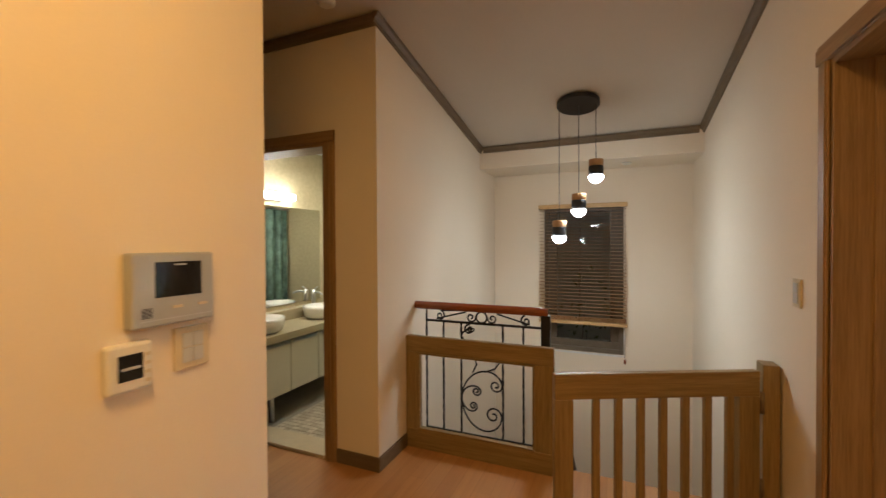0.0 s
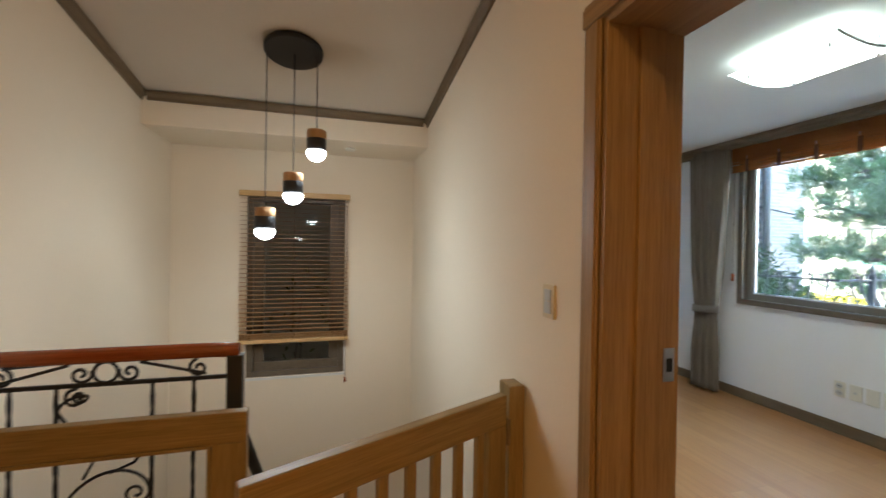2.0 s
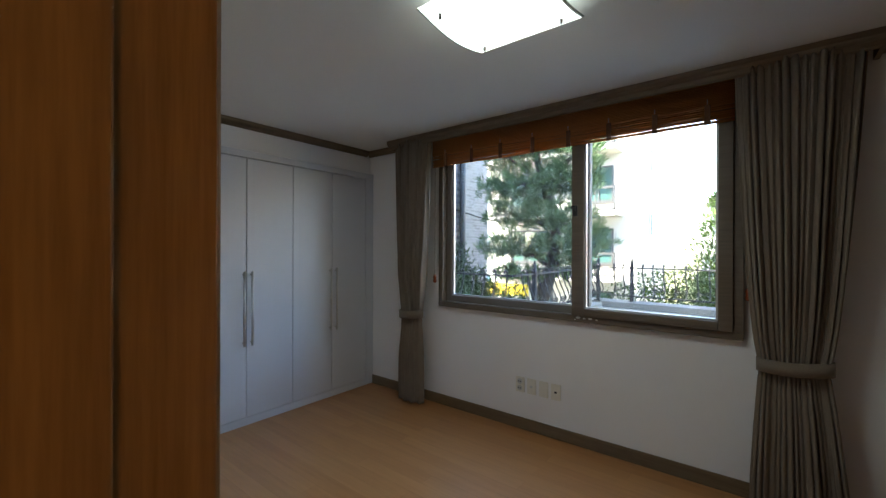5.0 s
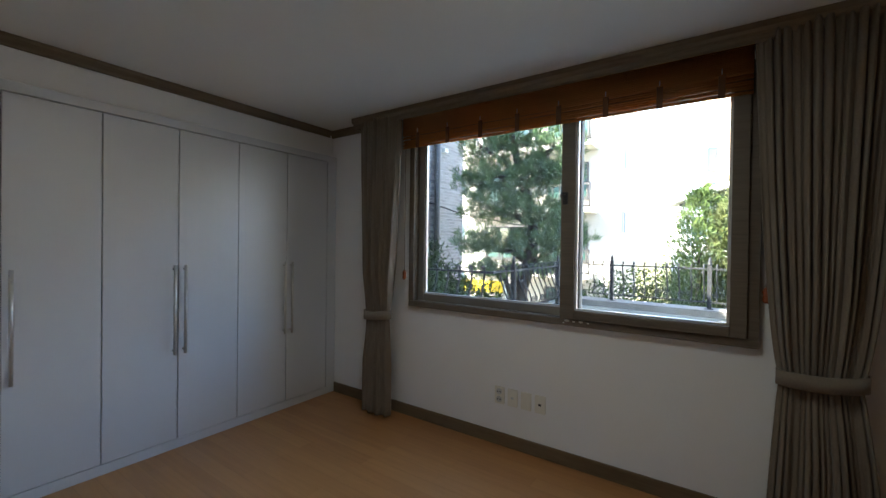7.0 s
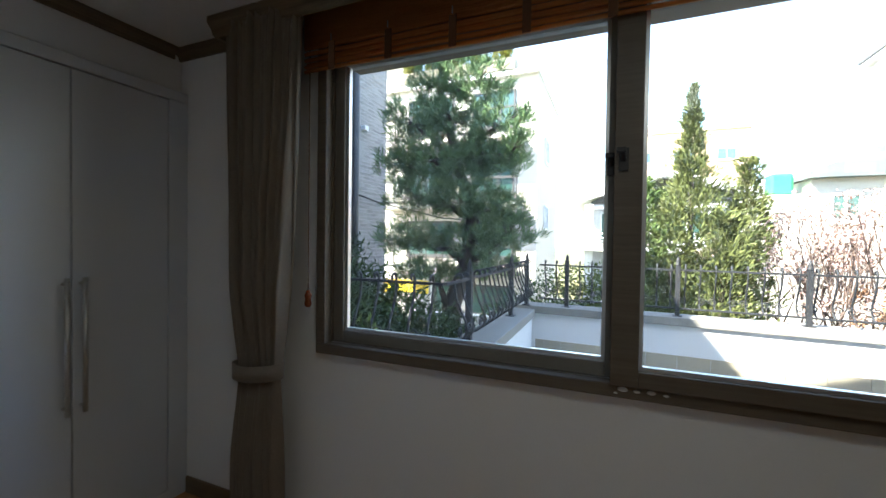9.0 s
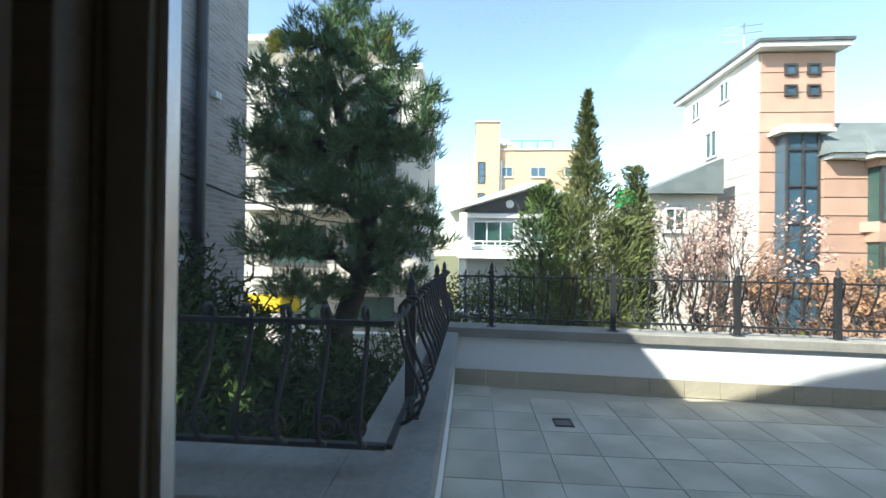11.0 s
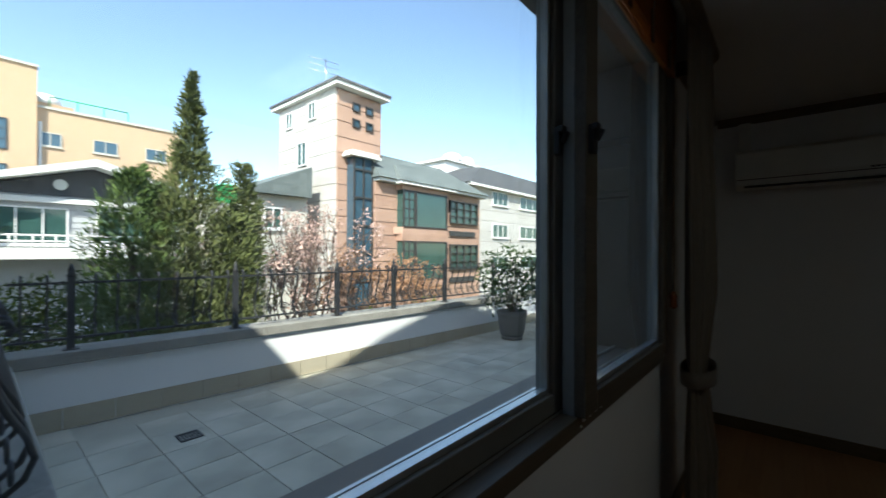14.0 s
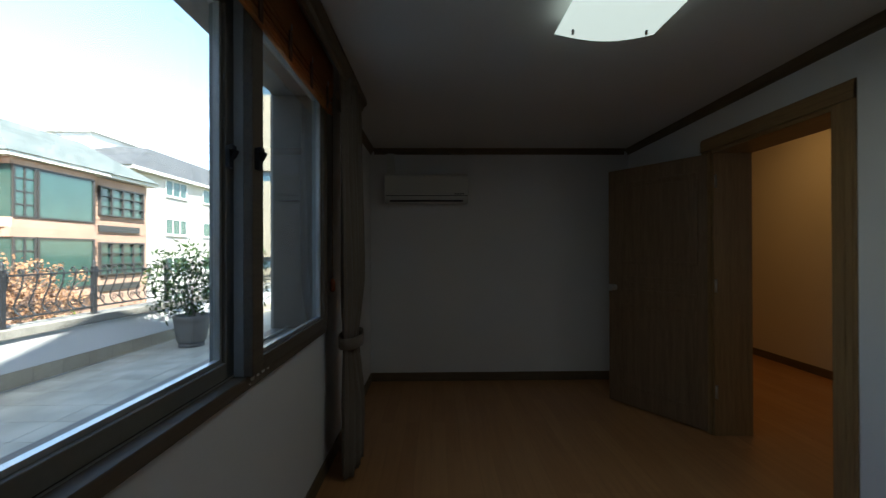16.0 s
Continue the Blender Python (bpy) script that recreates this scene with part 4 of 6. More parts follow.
def switch(name, label, centre, n, rows, cols, w, h, kit=("plate", "rocker")):
    """n: outward axis as '+x' etc.; rockers in rows and columns."""
    ob = thing(name, label, "switch")
    cx, cy, cz = centre
    s = 1 if n[0] == "+" else -1

    def b(u0, u1, z0, z1, d0, d1):
        return Geo().box(cx + s * d0, cy + u0, cz + z0, cx + s * d1, cy + u1, cz + z1)
    part("plate", b(-w / 2, w / 2, -h / 2, h / 2, 0, 0.009), kit[0], ob, bevel=0.003)
    iw, ih = w * 0.62, h * 0.72
    for r in range(rows):
        for c in range(cols):
            u0 = -iw / 2 + c * iw / cols
            z0 = -ih / 2 + r * ih / rows
            part("rocker", b(u0 + 0.001, u0 + iw / cols - 0.001, z0 + 0.001, z0 + ih / rows - 0.001, 0.008, 0.0125), kit[1], ob, bevel=0.0015)
    return ob


switch("light_switch", "four grey rocker switches on an ivory plate", (-0.5, 0.898, 1.075), "+x", 2, 2, 0.092, 0.107)
switch("light_switch", "two grey rocker switches on an ivory plate by the door", (HALL_E, 2.293, 1.125), "-x", 2, 1, 0.075, 0.12)
switch("light_switch", "ivory rocker switch beside the bedroom door", (ROOM_W, 2.29, 1.13), "+x", 2, 1, 0.075, 0.12, ("plastic", "plastic"))
for at in ((0.62, 4.42, 2.098),):
    solo("heat_detector", Geo().lathe([(0.028, -0.018), (0.04, -0.012), (0.045, 0.0)], at, 20), "plastic", "small white round ceiling detector", "detector")
solo("smoke_detector", Geo().lathe([(0.03, -0.03), (0.048, -0.018), (0.05, 0.0)], (-0.96, 2.02, slope(2.02) - 0.004), 20), "plastic", "white round ceiling detector in the hall", "detector")
down = thing("downlight", "warm recessed ceiling downlight in the hall", "lamp")
part("ring", Geo().lathe([(0.27, 0), (0.29, 0.006), (0.29, 0.02)], (0.32, 0.12, slope(1.0) - 0.022), 32), "far_white", down)

# ---- bathroom seen through its door ----
solo("wall_bath_west", Geo().box(-2.52, BATH_Y + 0.16, -0.3, -2.42, 4.5, 2.3), "bath_tile", "beige tiled bathroom wall behind the basins", "wall", "structure")
van = thing("vanity_cabinet", "cream vanity cabinet on steel feet with steel grips", "cabinet")
part("carcass", Geo().box(-2.42, 2.42, 0.13, -1.96, 4.1, 0.565), "vanity", van, bevel=0.003)
for i in range(5):
    y = 2.425 + i * 0.335
    d = part("door", Geo().box(-1.96, y, 0.135, -1.94, y + 0.328, 0.555), "vanity", van, bevel=0.003)
    part("grip", Geo().box(-1.94, y + 0.02, 0.528, -1.930, y + 0.308, 0.553), "steel", d, "steel grip rail")
for y in (2.62, 3.46):
    part("foot", Geo().tube([(-2.02, y, -0.08), (-2.02, y, 0.13)], 0.022, 12), "steel", van, "round steel foot")
part("vanity_top", Geo().box(-2.42, 2.40, 0.565, -1.92, 4.12, 0.625).box(-2.42, 2.40, 0.625, -2.32, 4.12, 0.72), "counter", van, "beige stone top with a raised ledge", bevel=0.004)
for y in (2.62, 3.36):
    basin = thing("wash_basin", "round white ceramic vessel basin", "basin", "basins on the vanity")
    part("bowl", Geo().lathe([(0.13, 0.626), (0.165, 0.65), (0.18, 0.72), (0.18, 0.745), (0.168, 0.745), (0.16, 0.72), (0.11, 0.67), (0.02, 0.66)], (-2.12, y, 0), 32), "ceramic", basin)
    tap = thing("basin_tap", "chrome basin mixer tap", "tap", "taps on the vanity")
    part("body", Geo().tube([(-2.36, y + 0.16, 0.72), (-2.36, y + 0.16, 0.87)], 0.02, 12), "steel", tap)
    part("spout", Geo().tube([(-2.36, y + 0.16, 0.84), (-2.28, y + 0.14, 0.85), (-2.22, y + 0.12, 0.83)], 0.011, 10), "steel", tap)
    part("lever", Geo().tube([(-2.36, y + 0.16, 0.87), (-2.31, y + 0.16, 0.90)], 0.007, 8), "steel", tap)
solo("bathroom_mirror", Geo().box(-2.418, 2.40, 0.76, -2.410, 3.68, 1.70), "mirror", "frameless bathroom mirror over the basins", "mirror")
bl = thing("bathroom_wall_lamp", "glowing bar lamp above the bathroom mirror", "lamp")
part("diffuser", Geo().box(-2.39, 2.55, 1.76, -2.33, 3.25, 1.82), "bath_glow", bl, bevel=0.01)
part("mount", Geo().box(-2.42, 2.65, 1.75, -2.39, 3.15, 1.83), "steel", bl)
g = Geo()
N = 60
for i in range(N + 1):
    yy, xx = 3.24 + i * 0.02, -1.2 + 0.03 * math.sin(i * 0.9)
    g.v += [(xx, yy, 0.15), (xx, yy, 1.80)]
g.f = [(2 * i, 2 * i + 2, 2 * i + 3, 2 * i + 1) for i in range(N)]
g.s = [True] * N
ob = solo("shower_curtain", g, "shower", "teal patterned shower curtain on a rod", "curtain")
ob.modifiers.new("thick", "SOLIDIFY").thickness = 0.003
solo("curtain_rod", Geo().tube([(-1.2, 2.372, 1.81), (-1.2, 4.498, 1.81)], 0.012, 10), "steel", "straight steel shower curtain rod", "rod")

# ---- bedroom: wardrobe ----
closet = thing("wardrobe", "white built-in wardrobe along the whole wall", "wardrobe", at=(0, 0, 0))
CY = 4.665
part("top_frame", Geo().box(ROOM_W, CY - 0.006, 2.004, 4.028, ROOM_N, 2.056), "closet", closet, bevel=0.003)
part("plinth", Geo().box(ROOM_W, CY + 0.002, 0.0, 4.028, ROOM_N + 0.1, 0.058), "closet", closet, bevel=0.002)
part("end_stile", Geo().box(3.934, CY - 0.004, 0.058, 4.028, ROOM_N, 2.004), "closet", closet, bevel=0.002)
part("end_stile", Geo().box(ROOM_W, CY - 0.004, 0.058, 1.638, ROOM_N, 2.004), "closet", closet, bevel=0.002)
# thin dark sheet that paints the shade seen between the doors
part("inside", Geo().box(1.638, CY + 0.03, 0.058, 3.934, CY + 0.04, 2.004), "seam", closet, "dark sheet painted as the shade behind the doors")
DOORS = [1.64, 2.02, 2.40, 2.78, 3.16, 3.545, 3.932]
for i, (a, b) in enumerate(zip(DOORS, DOORS[1:])):
    d = part("door", Geo().box(a + 0.0025, CY, 0.062, b - 0.0025, CY + 0.022, 2.0), "closet", closet, bevel=0.0025)
    hx = b - 0.03 if i % 2 == 0 else a + 0.03
    bar = Geo().tube([(hx, CY - 0.034, 0.60), (hx, CY - 0.034, 1.155)], 0.009, 10).tube([(hx, CY - 0.034, 0.625), (hx, CY + 0.001, 0.625)], 0.006, 8).tube([(hx, CY - 0.034, 1.13), (hx, CY + 0.001, 1.13)], 0.006, 8)
    part("handle", bar, "alu", d, "long steel bar handle")

# ---- bedroom: window ----
win = thing("window_1", "wide two-sash sliding window in a brown frame", "window", kind="structure")
y0, y1, z0, z1 = WIN
FX0, FX1 = 3.985, 4.042
CASE = FX1 - 0.012
for b in ((FX0, y0 - 0.035, z0 - 0.008, CASE, y1 + 0.03, z0 + 0.034), (FX0, y0 - 0.035, z0 + 0.034, CASE, y0 + 0.012, z1), (FX0, y1 - 0.016, z0 + 0.034, CASE, y1 + 0.03, z1), (FX0, y0 - 0.035, z1, CASE, y1 + 0.03, z1 + 0.03)):
    part("casing", Geo().box(*b), "frame", win, bevel=0.004)
part("sill", Geo().box(4.03, y0, z0, 4.25, y1, z0 + 0.026).box(FX0, y0 + 0.012, z0 + 0.034, 4.03, y1 - 0.016, z0 + 0.036), "frame", win, bevel=0.003)
part("head", Geo().box(4.028, y0, z1 - 0.04, 4.25, y1, z1), "frame", win, bevel=0.003)
for a, x in ((y0, 4.25), (y1 - 0.02, 4.13)):
    part("side_frame", Geo().box(4.03, a, z0 + 0.026, x, a + 0.02, z1 - 0.04), "frame", win, bevel=0.003)
for x in (4.034, 4.098, 4.17):
    part("track", Geo().box(x - 0.004, y0 + 0.02, z0 + 0.026, x + 0.004, y1 - 0.02, z0 + 0.036), "alu", win, "worn metal track")


def sash(ya, yb, x, za, zb, wa, wb, rail=0.05, face="frame", depth=0.022):
    """One sliding sash: brown inside, grey outside, with its pane; wa, wb: widths of its two stiles."""
    def ring(xa, xb):
        return Geo().box(xa, ya, za, xb, ya + wa, zb).box(xa, yb - wb, za, xb, yb, zb).box(xa, ya + wa, za, xb, yb - wb, za + rail).box(xa, ya + wa, zb - rail, xb, yb - wb, zb)
    s = part("sash", ring(x, x + depth), face, win, bevel=0.003)
    part("outer_face", ring(x + depth, x + 2 * depth), "frame_out", s, "weathered grey outer face")
    m = x + depth
    part("glazing_bead", Geo().box(m - 0.012, ya + wa, za + rail, m + 0.008, ya + wa + 0.012, zb - rail).box(m - 0.012, yb - wb - 0.012, za + rail, m + 0.008, yb - wb, zb - rail).box(m - 0.012, ya + wa + 0.012, za + rail, m + 0.008, yb - wb - 0.012, za + rail + 0.012), "alu", s, "pale glazing bead")
    p = part("pane", Geo().box(m - 0.006, ya + wa, za + rail, m - 0.001, yb - wb, zb - rail), "glass", s)
    p.visible_shadow = False
    return s


near = sash(y0 + 0.012, 2.638, 3.965, z0 + 0.036, z1 - 0.042, 0.066, 0.08, depth=0.03)
# far sash: inner face lighter and greyer than the near one
far = sash(2.545, y1 - 0.02, 4.04, z0 + 0.036, z1 - 0.042, 0.11, 0.05, face="frame_in", depth=0.026)
for lx, ly in ((3.965, 2.612), (4.04, 2.645)):
    part("latch", Geo().box(lx - 0.014, ly - 0.014, 1.545, lx, ly + 0.014, 1.615).tube([(lx - 0.016, ly, 1.575), (lx - 0.032, ly + 0.004, 1.60)], 0.008, 8).box(lx - 0.026, ly - 0.006, 1.60, lx - 0.012, ly + 0.020, 1.615), "black", win, "dark sash latch", bevel=0.002)
for i, (yy, zz, r) in enumerate(((2.60, 0.872, 0.016), (2.56, 0.870, 0.010), (2.52, 0.872, 0.013), (2.48, 0.869, 0.008), (2.62, 0.858, 0.006))):
    part("paint_chip", Geo().lathe([(r, 0), (r * 0.9, 0.0015)], sides=10), "far_white", win, "chipped paint spot", at=pose(3.984, yy, zz, 0, -90, 0) @ Matrix.Diagonal((0.5, 1, 1, 1)))

# bamboo roman shade, drawn up
rs = thing("roman_shade", "orange-brown bamboo roman shade drawn up over the window", "blind")
SA, SB = y0 + 0.006, y1 + 0.06
part("valance", Geo().box(3.938, SA, 2.10, 3.946, SB, 2.27), "shade", rs, bevel=0.002)
srng = random.Random(5)
for i in range(9):
    z, d = 2.012 + i * 0.0115, 0.014 * (i % 2) + srng.uniform(-0.003, 0.003)
    part("fold", Geo().tube([(3.942 + d, SA + (SB - SA) * k / 8, z + srng.uniform(-0.0035, 0.0035)) for k in range(9)], 0.0065, 8), "shade", rs)
for i in range(18):
    z = 2.112 + i * 0.0092
    part("reed", Geo().tube([(3.9365, SA + 0.001, z), (3.9365, SB - 0.001, z)], 0.0036, 6), "shade", rs)
for i in range(8):
    y = SA + 0.12 + i * 0.258
    part("tape", Geo().box(3.930, y - 0.014, 2.004, 3.9345, y + 0.014, 2.112), "shade_tape", rs, "dark woven tape")
    part("eyelet", Geo().tube([(3.928, y, 2.115), (3.928, y, 2.14)], 0.0025, 6), "steel", rs, "small metal eyelet")
for y, z in ((y0 - 0.055, 1.06), (y1 + 0.045, 1.04)):
    part("pull_cord", Geo().tube([(3.955, y, 2.24), (3.955, y, z + 0.06)], 0.002, 5), "shade_tape", rs)
    part("cord_knob", Geo().lathe([(0.008, 0), (0.016, 0.012), (0.012, 0.035), (0.016, 0.05), (0.006, 0.072)], (3.955, y, z), 12), "rail", rs, "red-brown wooden cord knob")

cor = thing("curtain_cornice", "brown moulded curtain cornice under the ceiling", "cornice", kind="structure")
g = Geo().prism([(3.845, CEIL), (3.845, 2.258), (3.855, 2.246), (3.866, 2.238), (3.872, 2.216), (3.886, 2.208), (3.886, CEIL)], "y", 1.22, 4.28)
part("board", g, "trim", cor)
part("return", Geo().box(3.886, 4.26, 2.208, ROOM_E, 4.28, CEIL).box(3.886, 1.22, 2.208, ROOM_E, 1.24, CEIL), "trim", cor)
part("rail", Geo().box(3.90, 1.24, 2.262, 3.93, 4.26, CEIL), "alu", cor)


def curtain(name, label, ya, yb, tie, tie_w, foot, folds, depth=0.045, x=3.895, tie_z=0.76):
    """A cloth gathered by a band: wide at the top, narrow at the band, a little wider at the foot."""
    ob = thing(name, label, "curtain", "curtains of the wide window")
    cols, rows = folds * 10, 44
    top_c, top_w = (ya + yb) / 2, yb - ya
    g = Geo()
    rng = random.Random(7)
    jit = [rng.uniform(-0.35, 0.35) for _ in range(cols + 1)]
    rows_v = []
    for r in range(rows + 1):
        z = 0.02 + (2.255 - 0.02) * r / rows
        if z > tie_z:
            f = (z - tie_z) / (2.27 - tie_z)
            s = f ** 0.62
            c, w = tie + (top_c - tie) * s, tie_w + (top_w - tie_w) * s
        else:
            f = (tie_z - z) / tie_z
            s = min(1.0, f * 1.3) ** 0.8
            c, w = tie + (foot[0] - tie) * s, tie_w + (foot[1] - tie_w) * s
        squeeze = min(1.0, abs(z - tie_z) / 0.35)
        amp = depth * (0.45 + 0.55 * squeeze) * (0.8 + 0.35 * math.sin(z * 1.7))
        line = []
        for i in range(cols + 1):
            u = i / cols
            ph = u * folds * 2 * math.pi + jit[i] * 0.4 + 0.5 * math.sin(z * 2.1 + u * 9)
            dx = amp * (math.sin(ph) * (0.65 + 0.5 * math.sin(u * 23.0 + 0.6 * z)) + 0.25 * math.sin(2.3 * ph + z))
            bow = 0.03 * math.sin(u * math.pi)
            line.append((x + dx - bow * squeeze, c + (u - 0.5) * w + 0.006 * math.cos(ph), z))
        rows_v.append(line)
    n0 = len(g.v)
    for line in rows_v:
        g.v += line
    for r in range(rows):
        for i in range(cols):
            a = n0 + r * (cols + 1) + i
            g.f.append((a, a + 1, a + cols + 2, a + cols + 1))
            g.s.append(True)
    body = part("cloth", g, "curtain", ob)
    body.modifiers.new("thick", "SOLIDIFY").thickness = 0.003
    band = Geo()
    pts = []
    for i in range(33):
        a = 2 * math.pi * i / 32
        pts.append((x - 0.005 + 0.068 * math.cos(a), tie + (tie_w / 2 + 0.02) * math.sin(a)))
    for xa, ya_ in pts[:-1]:
        lo = tie_z - 0.03 + 0.10 * abs(ya_ - tie) * (1 if (ya_ - tie) * (top_c - tie) > 0 else -0.2)
        band.v += [(xa, ya_, lo), (xa, ya_, lo + 0.065)]
    m_ = len(pts) - 1
    band.f = [(2 * i, 2 * ((i + 1) % m_), 2 * ((i + 1) % m_) + 1, 2 * i + 1) for i in range(m_)]
    band.s = [True] * m_
    t = part("tieback", band, "curtain", ob, "cloth tieback band")
    t.modifiers.new("thick", "SOLIDIFY").thickness = 0.005
    return ob


curtain("curtain", "taupe curtain tied back, beside the wardrobe", 3.80, 4.22, 4.02, 0.22, (4.02, 0.27), 12, 0.034)
curtain("curtain", "taupe curtain tied back, full and wide", 1.27, 1.755, 1.52, 0.25, (1.50, 0.36), 15, 0.036)

# ---- bedroom: small things ----
for i, y in enumerate((3.044, 2.952, 2.860, 2.768)):
    so = thing("wall_socket", ("ivory double power socket" if i == 0 else "ivory blank wall plate" if i == 2 else "ivory data socket plate") + " above the skirting", "socket", "row of wall plates")
    part("plate", Geo().box(4.018, y - 0.034, 0.272, ROOM_E, y + 0.034, 0.382), "plastic", so, bevel=0.003)
    if i == 0:
        for z in (0.303, 0.352):
            part("outlet", Geo().lathe([(0.020, 0), (0.020, 0.003), (0.017, 0.004)], sides=18), "rocker", so, "round grey outlet", at=pose(4.0165, y, z, 0, -90, 0))
            for o in (-0.008, 0.008):
                # raised black disc, its colour imitates the shade inside the hole
                part("pin_hole_disc", Geo().lathe([(0.0045, 0), (0.0045, 0.0006)], sides=8), "black", so, at=pose(4.0124, y + o, z, 0, -90, 0))
    elif i in (1, 3):
        part("jack", Geo().box(4.0155, y - 0.009, 0.32, 4.018, y + 0.009, 0.334), "black" if i == 3 else "rocker", so)
    part("inner_plate", Geo().box(4.0165, y - 0.024, 0.285, 4.018, y + 0.024, 0.369), "plastic", so)

ac = thing("air_conditioner", "white wall-mounted split air conditioner", "air conditioner")
AX0, AX1, AY = 3.08, 3.87, ROOM_S
prof = [(AY, 1.745), (AY + 0.12, 1.735), (AY + 0.17, 1.765), (AY + 0.19, 1.825), (AY + 0.18, 1.985), (AY + 0.15, 2.01), (AY, 2.01)]
part("housing", Geo().prism(prof, "x", AX0, AX1), "ac", ac, bevel=0.008)
part("flap", Geo().box(AX0 + 0.05, AY + 0.145, 1.747, AX1 - 0.05, AY + 0.176, 1.759), "seam", ac, "dark strip painted as the shaded air outlet slot")
part("seam_line", Geo().box(AX0 + 0.01, AY + 0.186, 1.797, AX1 - 0.01, AY + 0.1895, 1.802), "seam", ac)
for i in range(4):
    part("mark", Geo().box(AX0 + 0.04 + i * 0.024, AY + 0.1880, 1.811, AX0 + 0.058 + i * 0.024, AY + 0.1915, 1.821), "black", ac, "dark lettering bar")
solo("ac_pipe_cover", Geo().box(3.79, ROOM_S, 2.01, 3.86, ROOM_S + 0.05, 2.228), "ac", "white pipe cover above the air conditioner", "pipe cover")

cl = thing("ceiling_lamp", "square glowing ceiling lamp with bowed diffuser", "lamp")
LX0, LX1, LY0, LY1 = 2.44, 2.87, 2.185, 2.65
part("base", Geo().box(LX0 + 0.09, LY0 + 0.09, 2.245, LX1 - 0.09, LY1 - 0.09, CEIL), "far_white", cl)
n = 14
rows_v = [[(LX0 + (LX1 - LX0) * i / n, y, 2.222 - 0.030 * math.sin(math.pi * i / n)) for y in (LY0, LY1)] for i in range(n + 1)]
g = Geo()
g.v = [p for r in rows_v for p in r]
g.f = [(2 * i, 2 * i + 2, 2 * i + 3, 2 * i + 1) for i in range(n)]
g.s = [True] * n
d = part("diffuser", g, "lamp_panel", cl, "glowing white diffuser")
d.modifiers.new("thick", "SOLIDIFY").thickness = 0.004
d.visible_shadow = False
for x, y in ((LX0 + 0.06, LY0 + 0.06), (LX1 - 0.06, LY0 + 0.06), (LX0 + 0.06, LY1 - 0.06), (LX1 - 0.06, LY1 - 0.06)):
    part("screw", Geo().tube([(x, y, 2.188), (x, y, CEIL)], 0.006, 8), "steel", cl, "small steel screw")
for y in (LY0, LY1):
    part("edge", Geo().tube([(p[0][0], y, p[0][2]) for p in rows_v], 0.006, 6), "acrylic", cl, "clear acrylic edge")

# ---- terrace ----
GROUND = -3.0
solo("ground", Geo().face([(-400, -400, GROUND), (400, -400, GROUND), (400, 400, GROUND), (-400, 400, GROUND)]), "lawn", "winter lawn and earth around the houses", "ground", "structure")
CX, CYY = 7.59, 3.48
terrace = solo("terrace_slab", Geo().box(OUT, -7.0, -3.2, 7.3, CYY, -0.008).box(7.3, 0.65, -3.2, 7.6, CYY, -0.008).box(7.3, -1.75, -3.2, 7.4, 0.65, -0.008), "grout_out", "concrete terrace slab under the tiles", "terrace", "structure")
par = thing("parapet", "white rendered terrace parapet with concrete coping", "parapet", kind="structure", at=(CX, CYY, 0), rz=-93.7)
part("wall_body", Geo().box(-0.25, 0, -3.2, 10.5, 0.2, 0.47), "parapet", par)
part("coping", Geo().box(-0.30, -0.035, 0.47, 10.5, 0.27, 0.56), "coping", par, "weathered concrete coping", bevel=0.008)
side = thing("side_parapet", "white rendered side parapet with concrete coping", "parapet", kind="structure")
part("wall_body", Geo().box(OUT, 3.48, -3.2, 7.32, 3.73, 0.47).box(4.8, 3.73, -3.2, 5.08, 6.6, 0.47), "parapet", side)
part("coping", Geo().box(OUT, 3.445, 0.47, 7.31, 3.77, 0.56).box(4.77, 3.77, 0.47, 5.11, 6.6, 0.56), "coping", side, "weathered concrete coping", bevel=0.008)
solo("light_well_ledge", Geo().box(OUT, 3.73, -3.2, 4.8, 6.5, 0.30), "coping", "grey concrete ledge beside the house", "ledge", "structure")


def baluster():
    pts = [(0, 0.0, 0.645), (0, 0.03, 0.655), (0, 0.075, 0.69), (0, 0.095, 0.74), (0, 0.08, 0.80), (0, 0.045, 0.87), (0, 0.015, 0.95), (0, 0.0, 1.03), (0, 0.0, 1.085), (0, 0.02, 1.11), (0, 0.045, 1.108), (0, 0.055, 1.09), (0, 0.042, 1.075)]
    return Geo().tube(pts, 0.0085, 6).mesh("baluster", "iron_out")


def curl(sign):
    pts = []
    for i in range(15):
        a = 1.35 * 2 * math.pi * i / 14
        r = 0.042 * (1 - 0.75 * i / 14)
        pts.append((sign * (0.02 + r * math.cos(a)), 0.05, 0.72 + r * math.sin(a)))
    return Geo().tube(pts, 0.006, 5).mesh("scroll", "iron_out")


def spear():
    return Geo().box(-0.022, -0.022, 0.56, 0.022, 0.022, 1.10).lathe([(0.026, 1.10), (0.03, 1.11), (0.016, 1.125), (0.022, 1.145), (0.016, 1.165), (0.003, 1.20)], sides=8).box(-0.045, -0.045, 0.555, 0.045, 0.045, 0.568).mesh("post", "iron_out")


BAL, CUL, CUR, POST = baluster(), curl(-1), curl(1), spear()


